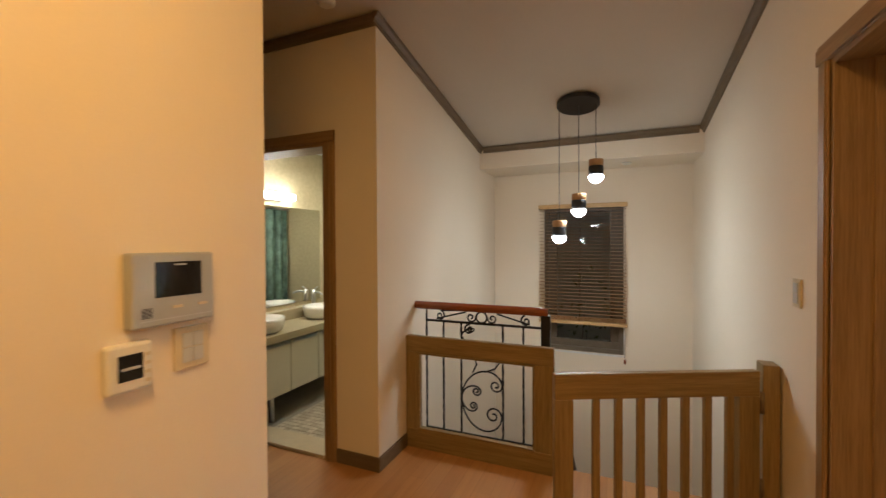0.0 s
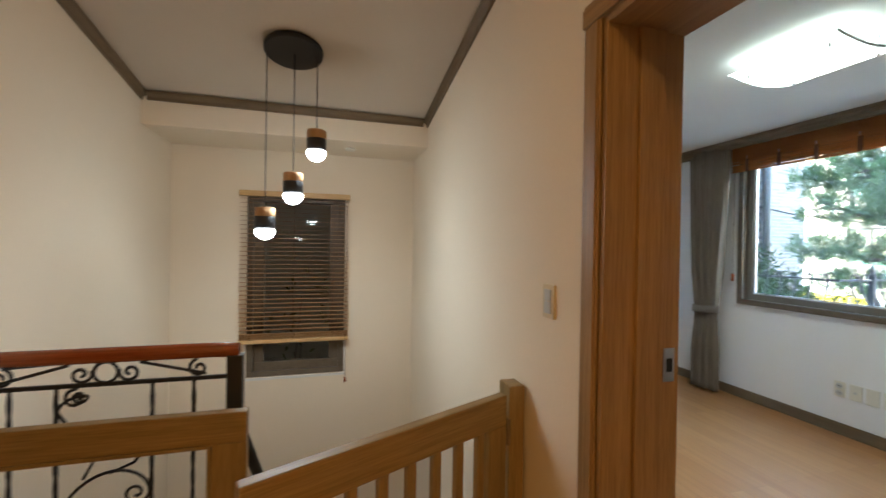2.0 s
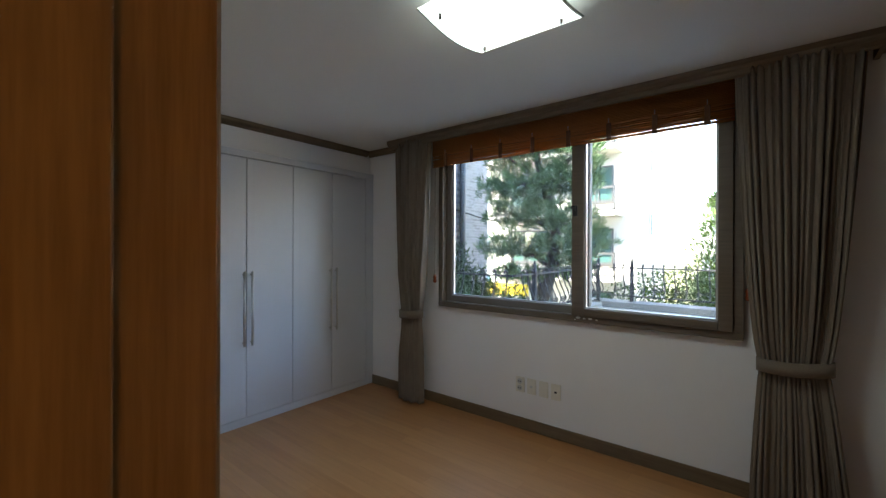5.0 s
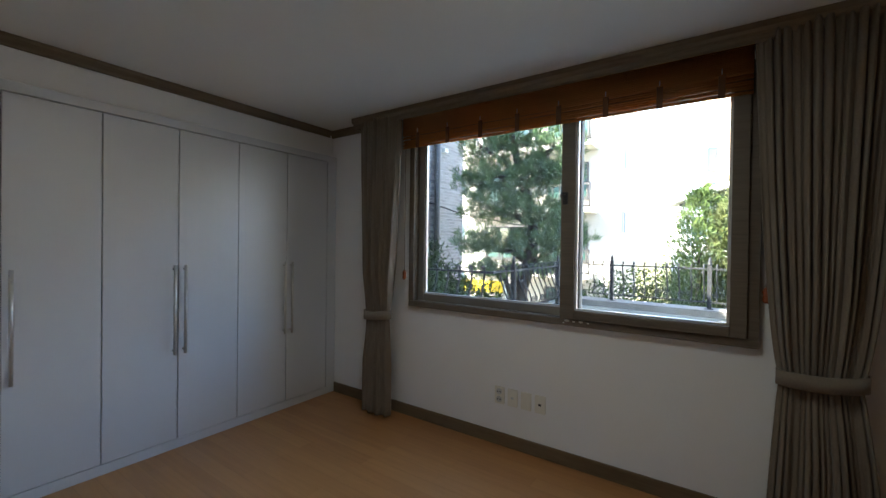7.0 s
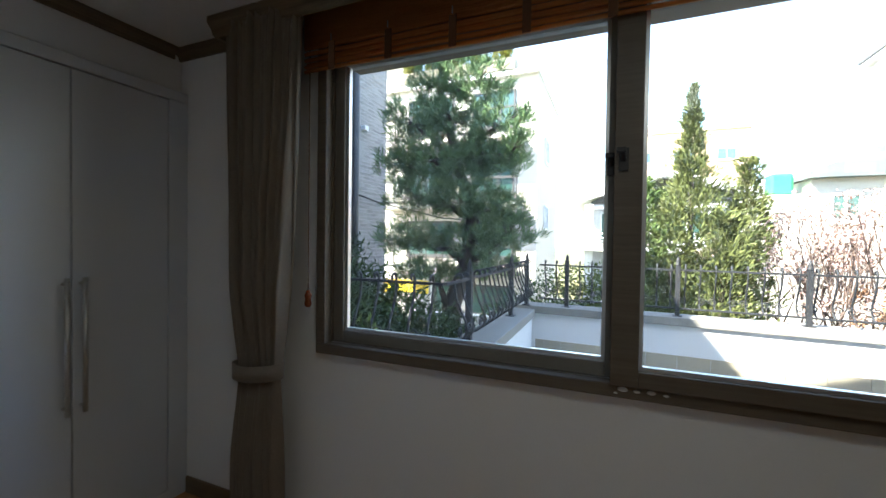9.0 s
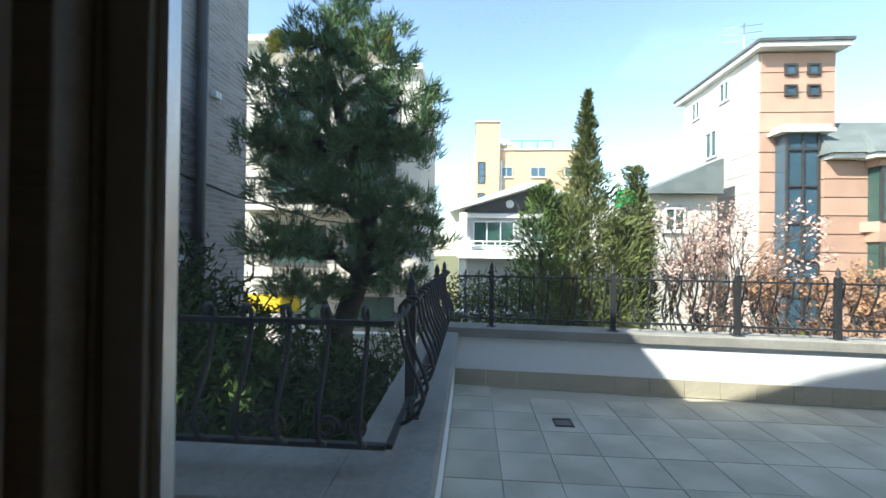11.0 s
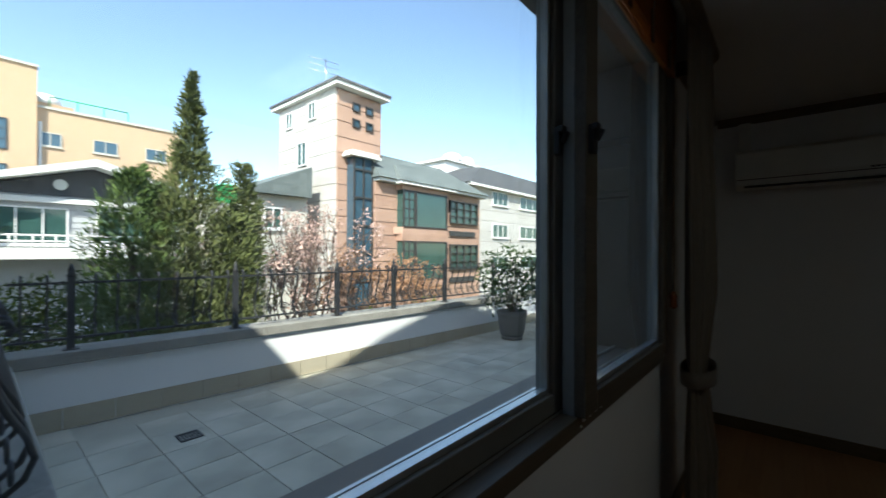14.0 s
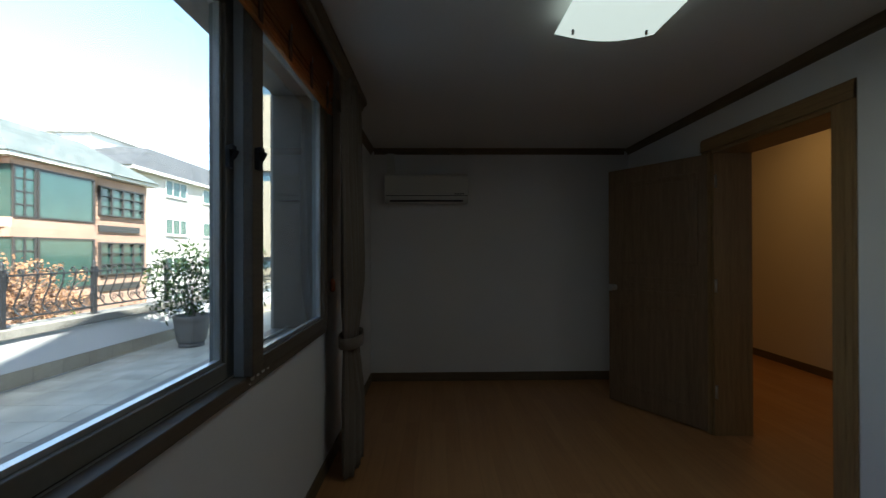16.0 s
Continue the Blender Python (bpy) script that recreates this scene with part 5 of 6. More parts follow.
def fence(name, at, rz, length, posts, step=0.135, label="black wrought iron terrace fence with bellied balusters"):
    ob = thing(name, label, "fence", "terrace fences", at=at, rz=rz)
    part("top_rail", Geo().box(0, -0.012, 1.045, length, 0.012, 1.063), "iron_out", ob)
    part("low_rail", Geo().box(0, -0.012, 0.635, length, 0.012, 0.652), "iron_out", ob)
    for p in posts:
        part("post", POST, "iron_out", ob, at=pose(p, 0, 0))
    n = int(length / step)
    for i in range(n):
        x = step * (i + 0.5)
        if min(abs(x - p) for p in posts) > 0.045:
            part("baluster", BAL, "iron_out", ob, at=pose(x, 0, 0))
            part("scroll", CUL if i % 2 else CUR, "iron_out", ob, at=pose(x, 0, 0))
    return ob


fence("fence", (CX + 0.08, CYY - 0.02, 0), -93.7, 10.2, [0.33, 1.48, 2.57, 3.39, 4.34, 5.5, 6.7, 8.0, 9.3])
fence("fence", (7.62, 3.60, 0), 180, 2.67, [0.02, 0.86, 2.2])
fence("fence", (4.95, 3.61, 0), 90, 2.9, [0.86, 2.0])

drain = thing("floor_drain", "small dark square floor drain in the terrace tiles", "drain", at=(6.76, 2.62, 0.006))
part("grate_frame", Geo().box(-0.07, -0.07, -0.004, 0.07, -0.055, 0.004).box(-0.07, 0.055, -0.004, 0.07, 0.07, 0.004).box(-0.07, -0.055, -0.004, -0.055, 0.055, 0.004).box(0.055, -0.055, -0.004, 0.07, 0.055, 0.004), "drain", drain)
for i in range(5):
    part("grate_bar", Geo().box(-0.055, -0.046 + i * 0.02, -0.004, 0.055, -0.036 + i * 0.02, 0.002), "drain", drain)

# ---- plants ----


def spray(g, c, d, length, width, rng):
    """One narrow leaf or needle group as a bent blade."""
    d = d.normalized()
    s = d.cross(Vector((rng.uniform(-1, 1), rng.uniform(-1, 1), rng.uniform(-1, 1)))).normalized() * width
    n = len(g.v)
    mid, tip = c + d * length * 0.55 + Vector((0, 0, 0.0)), c + d * length
    g.v += [tuple(c - s * 0.5), tuple(c + s * 0.5), tuple(mid + s), tuple(mid - s), tuple(tip)]
    g.f += [(n, n + 1, n + 2, n + 3), (n + 3, n + 2, n + 4)]
    g.s += [False, False]


def ball_point(rng):
    while True:
        p = Vector((rng.uniform(-1, 1), rng.uniform(-1, 1), rng.uniform(-1, 1)))
        if p.length <= 1:
            return p


def limb(a, b, bend, rng, n=5):
    a, b = Vector(a), Vector(b)
    k = (b - a).length * bend
    return [a.lerp(b, i / n) + (Vector((rng.uniform(-k, k), rng.uniform(-k, k), rng.uniform(-k, k))) if 0 < i < n else Vector()) for i in range(n + 1)]


def pine_tree(base, crown, label, seed):
    """crown: clusters (x, y, z, radius across, radius up), each on its own limb."""
    rng = random.Random(seed)
    ob = thing("pine_tree", label, "tree", at=base)
    b = Vector(base)
    spine = [Vector(p) for p in ((0, 0, 0), (0.04, 0.0, 2.3), (0.0, -0.02, 3.35), (-0.04, -0.26, 4.0), (0, -0.34, 4.7), (0.08, -0.05, 5.5), (0.08, 0.26, 6.7))]
    part("trunk", Geo().tube(spine, 0.19, 10, 0.05), "bark", ob)
    needles = Geo()
    for x, y, z, r, h in crown:
        c = Vector((x, y, z)) - b
        start = min(spine[2:], key=lambda p: (p - c).length + max(0, p.z - c.z) * 1.5)
        part("branch", Geo().tube(limb(start, c, 0.10, rng), 0.06, 7, 0.018), "bark", ob)
        r, h = r * 1.12, h * 1.15
        for k in range(int(26 + 165 * r * r)):
            p = c + Vector([q * s for q, s in zip(ball_point(rng), (r, r, h))])
            if k % 4 == 0:
                part_pts = limb(c, p, 0.08, rng, 3)
                g2 = Geo().tube(part_pts, 0.010, 4, 0.004)
                n0 = len(twigs.v)
                twigs.v += [tuple(Vector(v) + b) for v in g2.v]
                twigs.f += [tuple(n0 + i for i in f) for f in g2.f]
                twigs.s += g2.s
            up = ((p - c) * 0.6 + Vector((0, 0, 0.35))).normalized()
            for _ in range(28):
                d = up + ball_point(rng) * 1.15
                spray(needles, p + ball_point(rng) * 0.07, d, rng.uniform(0.09, 0.17), 0.0058, rng)
    part("crown", needles, "pine", ob, "soft blue-green needle tufts", kind="stuff")
    return ob


twigs = Geo()
PINE = [(9.2, 5.9, 4.55, 0.40, 0.30), (9.2, 6.5, 4.05, 0.50, 0.30), (9.1, 5.2, 3.95, 0.50, 0.30), (9.0, 7.0, 3.35, 0.60, 0.33), (9.3, 6.0, 3.45, 0.70, 0.35), (9.1, 4.7, 3.20, 0.55, 0.42),
        (9.0, 7.1, 2.65, 0.60, 0.30), (9.1, 6.2, 2.70, 0.75, 0.36), (9.3, 5.3, 2.75, 0.60, 0.30), (9.1, 4.35, 2.75, 0.42, 0.32), (9.0, 6.6, 2.05, 0.72, 0.30), (9.2, 5.6, 2.05, 0.65, 0.30), (9.1, 4.75, 1.85, 0.50, 0.28),
        (9.2, 4.45, 1.45, 0.52, 0.28), (8.9, 7.0, 1.35, 0.62, 0.26), (9.2, 5.4, 1.35, 0.60, 0.24), (9.0, 6.5, 0.80, 0.50, 0.20), (9.3, 4.9, 0.85, 0.45, 0.20), (9.3, 5.8, 4.95, 0.22, 0.25)]
pine_tree((8.29, 4.88, GROUND), [(0.29 + 0.86 * x, 1.51 + 0.56 * y, 0.186 + 0.86 * z, 0.80 * r, 0.84 * h) for x, y, z, r, h in PINE], "tall pine with bent trunk and layered needle pads", 3)
solo("pine_twigs", twigs, "bark", "thin dark pine twigs among the needles", "branches", "stuff")


def conifer(name, base, height, radius, material, label, seed, count, lean=0.0, blobs=None):
    """A dense upright conifer: sprays that point up and out, ragged outline."""
    rng = random.Random(seed)
    ob = thing(name, label, "tree", at=base)
    part("trunk", Geo().tube([(0, 0, 0), (0, 0, height * 0.8)], 0.10, 8, 0.03), "bark", ob)
    g = Geo()
    clumps = max(20, count // 34)
    for k in range(clumps):
        f = rng.random() ** 1.05
        a = rng.uniform(0, 6.28)
        r = radius(f) * rng.uniform(0.35, 1.08)
        c = Vector((r * math.cos(a), r * math.sin(a), height * f))
        size = (0.05 + 0.30 * radius(f)) * rng.uniform(0.6, 1.2)
        out = Vector((math.cos(a), math.sin(a), 0)) * 0.9 + Vector((0, 0, 0.8))
        for _ in range(40):
            q = ball_point(rng)
            p = c + Vector((q.x * size, q.y * size, q.z * size))
            p.z = min(p.z, height)
            spray(g, p, out + ball_point(rng) * 0.9, rng.uniform(0.05, 0.12), rng.uniform(0.006, 0.013), rng)
    for _ in range(count // 3):
        f = 1 - rng.random() ** 0.8 * 0.55
        a, r = rng.uniform(0, 6.28), (radius(f) * 0.85 + 0.012) * rng.random() ** 0.6
        out = Vector((math.cos(a), math.sin(a), 0)) * rng.uniform(0.2, 1.0) + Vector((0, 0, 1.0))
        spray(g, Vector((r * math.cos(a), r * math.sin(a), height * f * 0.985)), out, rng.uniform(0.05, 0.12), rng.uniform(0.006, 0.013), rng)
    part("crown", g, material, ob, kind="stuff")
    return ob


def tall(f):
    return 0.27 * ((1 - f) / 0.19) ** 1.15 + 0.004 if f > 0.81 else 0.27 + 0.58 * (0.81 - f) / 0.16 if f > 0.65 else 0.85 + 0.25 * (0.65 - f)


conifer("juniper_tree", (10.5, 1.43, GROUND), 6.99, tall, "juniper", "tall olive-green juniper with a thin pointed tip", 5, 15000)
conifer("juniper_tree", (10.6, 0.62, GROUND), 5.75, lambda f: 0.10 + 0.62 * (1 - f) ** 0.75, "juniper", "olive-green juniper with pointed tip", 6, 7500)
conifer("juniper_tree", (10.3, 2.2, GROUND), 5.45, lambda f: 0.68 * (1 - f ** 4) ** 0.6 * (0.8 + 0.2 * f), "juniper_dark", "rounded dark green juniper", 7, 9500)
conifer("juniper_tree", (10.1, 1.75, GROUND), 5.1, lambda f: 0.66 * (1 - f) ** 0.4, "juniper", "olive-green juniper beside a taller one", 8, 7000)
conifer("juniper_tree", (10.1, 1.05, GROUND), 4.85, lambda f: 0.72 * (1 - f) ** 0.35, "juniper", "broad olive-green juniper at the garden edge", 9, 7500)


def shrub(name, centre, radii, count, material, label, seed, leaf=(0.05, 0.09), width=(0.012, 0.02), at_base=None):
    rng = random.Random(seed)
    ob = thing(name, label, "shrub", at=at_base or (centre[0], centre[1], centre[2] - radii[2]))
    o = Vector(ob.matrix_world.translation)
    g, st = Geo(), Geo()
    for _ in range(9):
        e = Vector(centre) + Vector([q * s * 0.8 for q, s in zip(ball_point(rng), radii)]) - o
        st.tube(limb(Vector((rng.uniform(-0.04, 0.04), rng.uniform(-0.04, 0.04), 0)), e, 0.08, rng, 4), 0.012, 5, 0.004)
    part("stems", st, "twig", ob)
    for _ in range(count):
        u = ball_point(rng)
        lump = 0.72 + 0.34 * noise.noise(Vector(u) * 2.3 + Vector((seed, 0, 0)))
        p = Vector(centre) + Vector([q * s * lump * 1.35 for q, s in zip(u, radii)]) - o
        spray(g, p, ball_point(rng) + Vector((0, 0, 0.25)), rng.uniform(*leaf), rng.uniform(*width), rng)
    part("leaves", g, material, ob, kind="stuff")
    return ob


def bare_tree(base, height, spread, material, label, seed, leaf_count, leaf_size):
    rng = random.Random(seed)
    ob = thing("bare_tree", label, "tree", at=base)
    g, lv = Geo(), Geo()

    def grow(p, d, length, r, level):
        q = p + d * length
        g.tube([p, p.lerp(q, 0.5) + ball_point(rng) * length * 0.06, q], r, 5 if level < 2 else 3, r * 0.6, cap=False)
        if level >= 5:
            for _ in range(leaf_count):
                spray(lv, q + ball_point(rng) * 0.10, ball_point(rng), rng.uniform(*leaf_size), leaf_size[1] * 0.35, rng)
            return
        for _ in range(3 if level else 5):
            nd = (d + ball_point(rng) * spread + Vector((0, 0, 0.12))).normalized()
            grow(q, nd, length * rng.uniform(0.62, 0.82), r * 0.6, level + 1)
    grow(Vector((0, 0, 0)), Vector((0, 0, 1)), height * 0.28, 0.07, 0)
    part("branches", g, "twig", ob, kind="stuff")
    part("leaves", lv, material, ob, kind="stuff")
    return ob


bare_tree((11.4, -1.0, GROUND), 5.5, 0.60, "blossom", "bare shrub tree with pale pink blossom", 11, 8, (0.025, 0.05))
bare_tree((12.0, -0.55, GROUND), 5.1, 0.62, "blossom", "slender bare tree with pale pink blossom", 15, 8, (0.025, 0.05))
bare_tree((11.0, -2.2, GROUND), 4.8, 0.64, "dry_leaf", "bare tree with a few dry brown leaves", 12, 6, (0.03, 0.06))
bare_tree((10.8, -3.0, GROUND), 4.3, 0.66, "dry_leaf", "low bare tree with dry brown leaves", 13, 6, (0.03, 0.06))
for i, (x, y, z, r, m, l) in enumerate(((9.4, 0.3, -0.55, 0.9, "dry_leaf", "low shrub with dry brown leaves"), (9.3, -1.2, -0.5, 0.9, "shrub", "low green garden shrub"), (9.6, -2.8, -0.45, 0.9, "shrub", "low green garden shrub"), (9.2, -4.2, -0.4, 0.9, "dry_leaf", "low shrub with dry brown leaves"), (9.0, -5.8, -0.4, 0.9, "shrub", "low green garden shrub"), (9.6, 3.3, -0.5, 0.8, "shrub", "low yellow-green garden shrub"), (10.2, 4.2, -0.2, 0.7, "bamboo", "low dark green garden shrub"), (11.9, 3.9, 0.1, 0.9, "bamboo", "dark green garden shrub"), (12.0, 3.1, 0.2, 0.9, "shrub", "low yellow-green garden shrub"), (11.8, 2.6, 0.2, 0.9, "bamboo", "dark green garden shrub"))):
    shrub("garden_shrub", (x, y, z), (0.8, 0.9, r * 0.8), 1500, m, l, 40 + i, (0.05, 0.10), (0.012, 0.022), at_base=(x, y, GROUND))
for i, (x, y, z, r) in enumerate(((6.2, 4.9, 0.15, 0.6), (6.1, 5.7, 0.25, 0.7), (7.0, 5.0, 0.15, 0.7), (7.4, 5.9, 0.35, 0.75), (6.6, 6.3, 0.8, 0.6), (7.4, 6.7, 0.9, 0.8), (7.2, 4.4, -0.1, 0.6), (5.7, 4.4, 0.0, 0.55), (5.7, 5.2, 0.2, 0.6), (5.8, 6.2, 0.55, 0.7), (6.5, 4.3, -0.1, 0.55), (6.7, 5.6, 0.3, 0.65))):
    shrub("garden_shrub", (x, y, z), (r, r, r * 0.9), 2600, "bamboo", "dark green leafy shrub below the terrace fence", 60 + i, (0.07, 0.15), (0.008, 0.016), at_base=(x, y, GROUND))

for i, (x, y, r, h, cnt, label) in enumerate(((6.72, -1.64, 0.21, 0.42, 5200, "large grey stone pot with a leafy shrub"), (6.46, -2.40, 0.23, 0.44, 4400, "large grey stone pot with a tall shrub"))):
    pot = thing("plant_pot", "large weathered grey stone plant pot", "plant pot", "pots on the terrace", at=(x, y, 0.0))
    part("vessel", Geo().lathe([(r * 0.72, 0.05), (r * 0.85, 0.09), (r * 0.98, h * 0.7), (r, h * 0.82), (r * 1.06, h * 0.85), (r * 1.06, h), (r * 0.92, h), (r * 0.90, h - 0.06)], sides=28), "pot", pot)
    part("foot", Geo().lathe([(r * 0.74, 0.0), (r * 0.74, 0.05)], sides=20), "pot", pot)
    part("earth", Geo().lathe([(r * 0.9, h - 0.09), (r * 0.9, h - 0.06)], sides=20), "soil", pot, "dark soil")
    # darker leaf material: the shade on these shrubs is put into the colour
    shrub("potted_shrub", (x, y + (0.1 if i == 0 else -0.1), 0.88), (0.44, 0.55, 0.56), cnt // 4, "bamboo", "loose leafy green shrub growing in the pot", 80 + i, (0.04, 0.09), (0.008, 0.016), at_base=(x, y, h - 0.06))

# ---- neighbouring buildings ----


def window_x(parent, x, y0, y1, z0, z1, out=-1, glass="win_green", frame="white_frame", bars=(1, 0), depth=0.06, grid=0, sill=True):
    """A window in a face that looks along -x or +x: frame, bars, pane, sill."""
    w = part("window", Geo().box(x, y0, z0, x + out * depth, y0 + 0.06, z1).box(x, y1 - 0.06, z0, x + out * depth, y1, z1).box(x, y0 + 0.06, z0, x + out * depth, y1 - 0.06, z0 + 0.06).box(x, y0 + 0.06, z1 - 0.06, x + out * depth, y1 - 0.06, z1), frame, parent)
    part("pane", Geo().box(x - out * 0.01, y0 + 0.06, z0 + 0.06, x + out * 0.02, y1 - 0.06, z1 - 0.06), glass, w)
    nv, nh = bars
    for i in range(nv):
        y = y0 + (y1 - y0) * (i + 1) / (nv + 1)
        part("bar", Geo().box(x, y - 0.025, z0 + 0.06, x + out * (depth - 0.01), y + 0.025, z1 - 0.06), frame, w)
    for i in range(nh):
        z = z0 + (z1 - z0) * (i + 1) / (nh + 1)
        part("bar", Geo().box(x, y0 + 0.06, z - 0.02, x + out * (depth - 0.02), y1 - 0.06, z + 0.02), frame, w)
    if sill:
        part("sill", Geo().box(x, y0 - 0.04, z0 - 0.07, x + out * (depth + 0.04), y1 + 0.04, z0), frame, w)
    return w


def window_y(parent, y, x0, x1, z0, z1, out=1, glass="win_green", frame="white_frame", bars=(1, 0), depth=0.06):
    w = part("window", Geo().box(x0, y, z0, x0 + 0.06, y + out * depth, z1).box(x1 - 0.06, y, z0, x1, y + out * depth, z1).box(x0 + 0.06, y, z0, x1 - 0.06, y + out * depth, z0 + 0.06).box(x0 + 0.06, y, z1 - 0.06, x1 - 0.06, y + out * depth, z1), frame, parent)
    part("pane", Geo().box(x0 + 0.06, y - out * 0.01, z0 + 0.06, x1 - 0.06, y + out * 0.02, z1 - 0.06), glass, w)
    for i in range(bars[0]):
        x = x0 + (x1 - x0) * (i + 1) / (bars[0] + 1)
        part("bar", Geo().box(x - 0.025, y, z0 + 0.06, x + 0.025, y + out * (depth - 0.01), z1 - 0.06), frame, w)
    return w


def courses(parent, x0, y0, x1, y1, z0, z1, h, material, joint=0.03, inset=0.03):
    """Stone courses over a darker core, so that the joints are recessed."""
    part("core", Geo().box(x0 + inset, y0 + inset, z0, x1 - inset, y1 - inset, z1), "joint", parent)
    n = int(round((z1 - z0) / h))
    for i in range(n):
        a = z0 + (z1 - z0) * i / n
        part("stone_course", Geo().box(x0, y0, a, x1, y1, a + (z1 - z0) / n - joint), material, parent)


# tower house: white side to +y, pink stone to -x
tower = thing("tower_house", "tall white and pink stone house with flat roof", "house", at=(17.4, -6.2, GROUND))
O = Vector((17.4, -6.2, GROUND))


def shifted(ob, o):
    """Parts written in world places under a thing that stands at o."""
    for c in ob.children:
        c.matrix_basis = Matrix.Translation(-o) @ c.matrix_basis
    ob.matrix_basis = Matrix.Translation((0, -0.2, 0)) @ ob.matrix_basis
    return ob


courses(tower, 17.15, -7.72, 21.6, -5.50, GROUND, 7.78, 0.62, "white_stone", 0.02)
courses(tower, 17.08, -7.78, 17.6, -5.56, GROUND, 7.75, 0.62, "pink_stone", 0.035)
part("eave", Geo().box(16.75, -8.0, 7.78, 22.0, -5.3, 7.93), "far_white", tower, "white flat eave")
part("roof", Geo().box(16.70, -8.05, 7.93, 22.05, -5.25, 8.03), "dark_slate", tower)
for y in (-6.44, -7.12):
    for z in (7.18, 6.52):
        window_x(tower, 17.08, y - 0.19, y + 0.19, z - 0.18, z + 0.18, -1, "win_blue", "dark_frame", (0, 0), sill=False)
for x, z, w, h in ((20.35, 6.75, 0.6, 0.75), (18.5, 6.8, 0.6, 0.75), (19.2, 4.95, 0.75, 1.05), (19.2, 2.6, 0.75, 0.95), (19.2, 0.2, 0.75, 0.95)):
    window_y(tower, -5.50, x, x + w, z, z + h, 1, "win_green", "white_frame", (1, 0))
shifted(tower, O)
ant = thing("roof_antenna", "thin television antenna on the tower roof", "antenna", at=(18.6, -6.2, 8.03))
part("mast", Geo().tube([(0, 0, 0), (0, 0, 1.5)], 0.02, 6), "steel", ant)
for z in (0.85, 1.1, 1.35):
    part("arm", Geo().tube([(-0.2, -0.5, z), (0.2, 0.7, z + 0.05)], 0.012, 5), "steel", ant)
solo("satellite_dish", Geo().lathe([(0.02, 0.0), (0.2, 0.05), (0.3, 0.16), (0.28, 0.16), (0.02, 0.02)], (17.5, -6.3, 8.03), 20), "far_white", "white satellite dish on the tower roof", "satellite dish")

# pink stone house
pink = thing("pink_house", "pink stone house with bay windows and slate mansard roof", "house", at=(16.5, -9.5, GROUND))
O = Vector((16.5, -9.5, GROUND))
courses(pink, 16.5, -14.4, 21.0, -7.0, GROUND, 4.2, 0.55, "pink_stone", 0.035)
part("stair_glass_core", Geo().box(16.66, -6.98, GROUND, 17.07, -6.0, 5.05), "win_blue", pink, "tall blue glass stairwell")
for i in range(7):
    z = -2.2 + i * 1.12
    part("glass_bar", Geo().box(16.61, -6.98, z, 16.655, -6.0, z + 0.07), "dark_frame", pink)
for y in (-6.97, -6.52, -6.06):
    part("glass_bar", Geo().box(16.60, y, GROUND, 16.65, y + 0.06, 5.05), "dark_frame", pink)
part("stair_cap", Geo().box(16.45, -7.3, 5.05, 17.06, -5.75, 5.15).box(16.5, -7.2, 5.15, 17.06, -5.85, 5.28), "far_white", pink, "white cap over the glass stairwell")
part("eave", Geo().box(16.2, -14.7, 4.2, 21.0, -7.0, 4.34).box(15.9, -11.65, 4.16, 16.5, -7.9, 4.30), "far_white", pink, "white eaves band")
for a, b, z0, z1 in (([(16.1, -14.75), (16.1, -6.9), (21.0, -6.9), (21.0, -14.75)], [(17.5, -12.2), (17.5, -7.4), (21.0, -7.4), (21.0, -12.2)], 4.34, 5.62), ([(15.85, -11.7), (15.85, -7.85), (16.9, -7.85), (16.9, -11.7)], [(16.8, -11.0), (16.8, -8.4), (16.9, -8.4), (16.9, -11.0)], 4.30, 5.1)):
    g = Geo()
    for i in range(4):
        j = (i + 1) % 4
        g.face([(*a[i], z0), (*a[j], z0), (*b[j], z1), (*b[i], z1)])
    g.face([(*p, z1) for p in b]).face([(*p, z0) for p in a])
    part("roof", g, "slate", pink, "grey-green slate mansard roof")
for z0, z1 in ((2.34, 3.95), (0.0, 1.75)):
    bay = part("bay", Geo().prism([(16.5, -8.0), (16.12, -8.2), (16.12, -11.15), (16.5, -11.4)], "z", z0 - 0.3, z0), "pink_stone", pink, "pink stone bay base")
    window_x(pink, 16.14, -11.12, -8.98, z0, z1, -1, "win_green", "dark_frame", (0, 0), sill=False)
    window_x(pink, 16.14, -8.94, -8.22, z0, z1, -1, "win_green", "dark_frame", (1, 3), sill=False)
    part("bay_head", Geo().box(16.10, -11.2, z1, 16.5, -8.15, 4.15 if z0 > 1 else z1 + 0.29), "pink_stone", pink)
    part("bay_side", Geo().box(16.16, -11.12, z0, 16.5, -11.09, z1).box(16.16, -8.25, z0, 16.5, -8.22, z1), "win_green", pink)
    window_x(pink, 16.5, -14.1, -11.75, z0 + 0.35, z1 - 0.1, -1, "win_green", "dark_frame", (3, 2), 0.12, sill=False)
    # solid dark strip on the wall, its colour imitates a recess in shade
    part("recess_shade_strip", Geo().box(16.44, -13.9, z0 - 0.28, 16.5, -11.75, z0 - 0.02), "dark_frame", pink, "dark strip painted as the shaded recess under the window")
shifted(pink, O)

# white apartment house to the south
wh = thing("white_house", "white stone apartment house with dark slate roof", "house", at=(19.0, -21.0, GROUND))
O = Vector((19.0, -21.0, GROUND))
courses(wh, 19.0, -34.0, 25.0, -16.8, GROUND, 5.5, 0.7, "white_stone", 0.02)
part("eave", Geo().box(18.6, -34.4, 5.5, 25.0, -16.4, 5.66), "far_white", wh)
g = Geo()
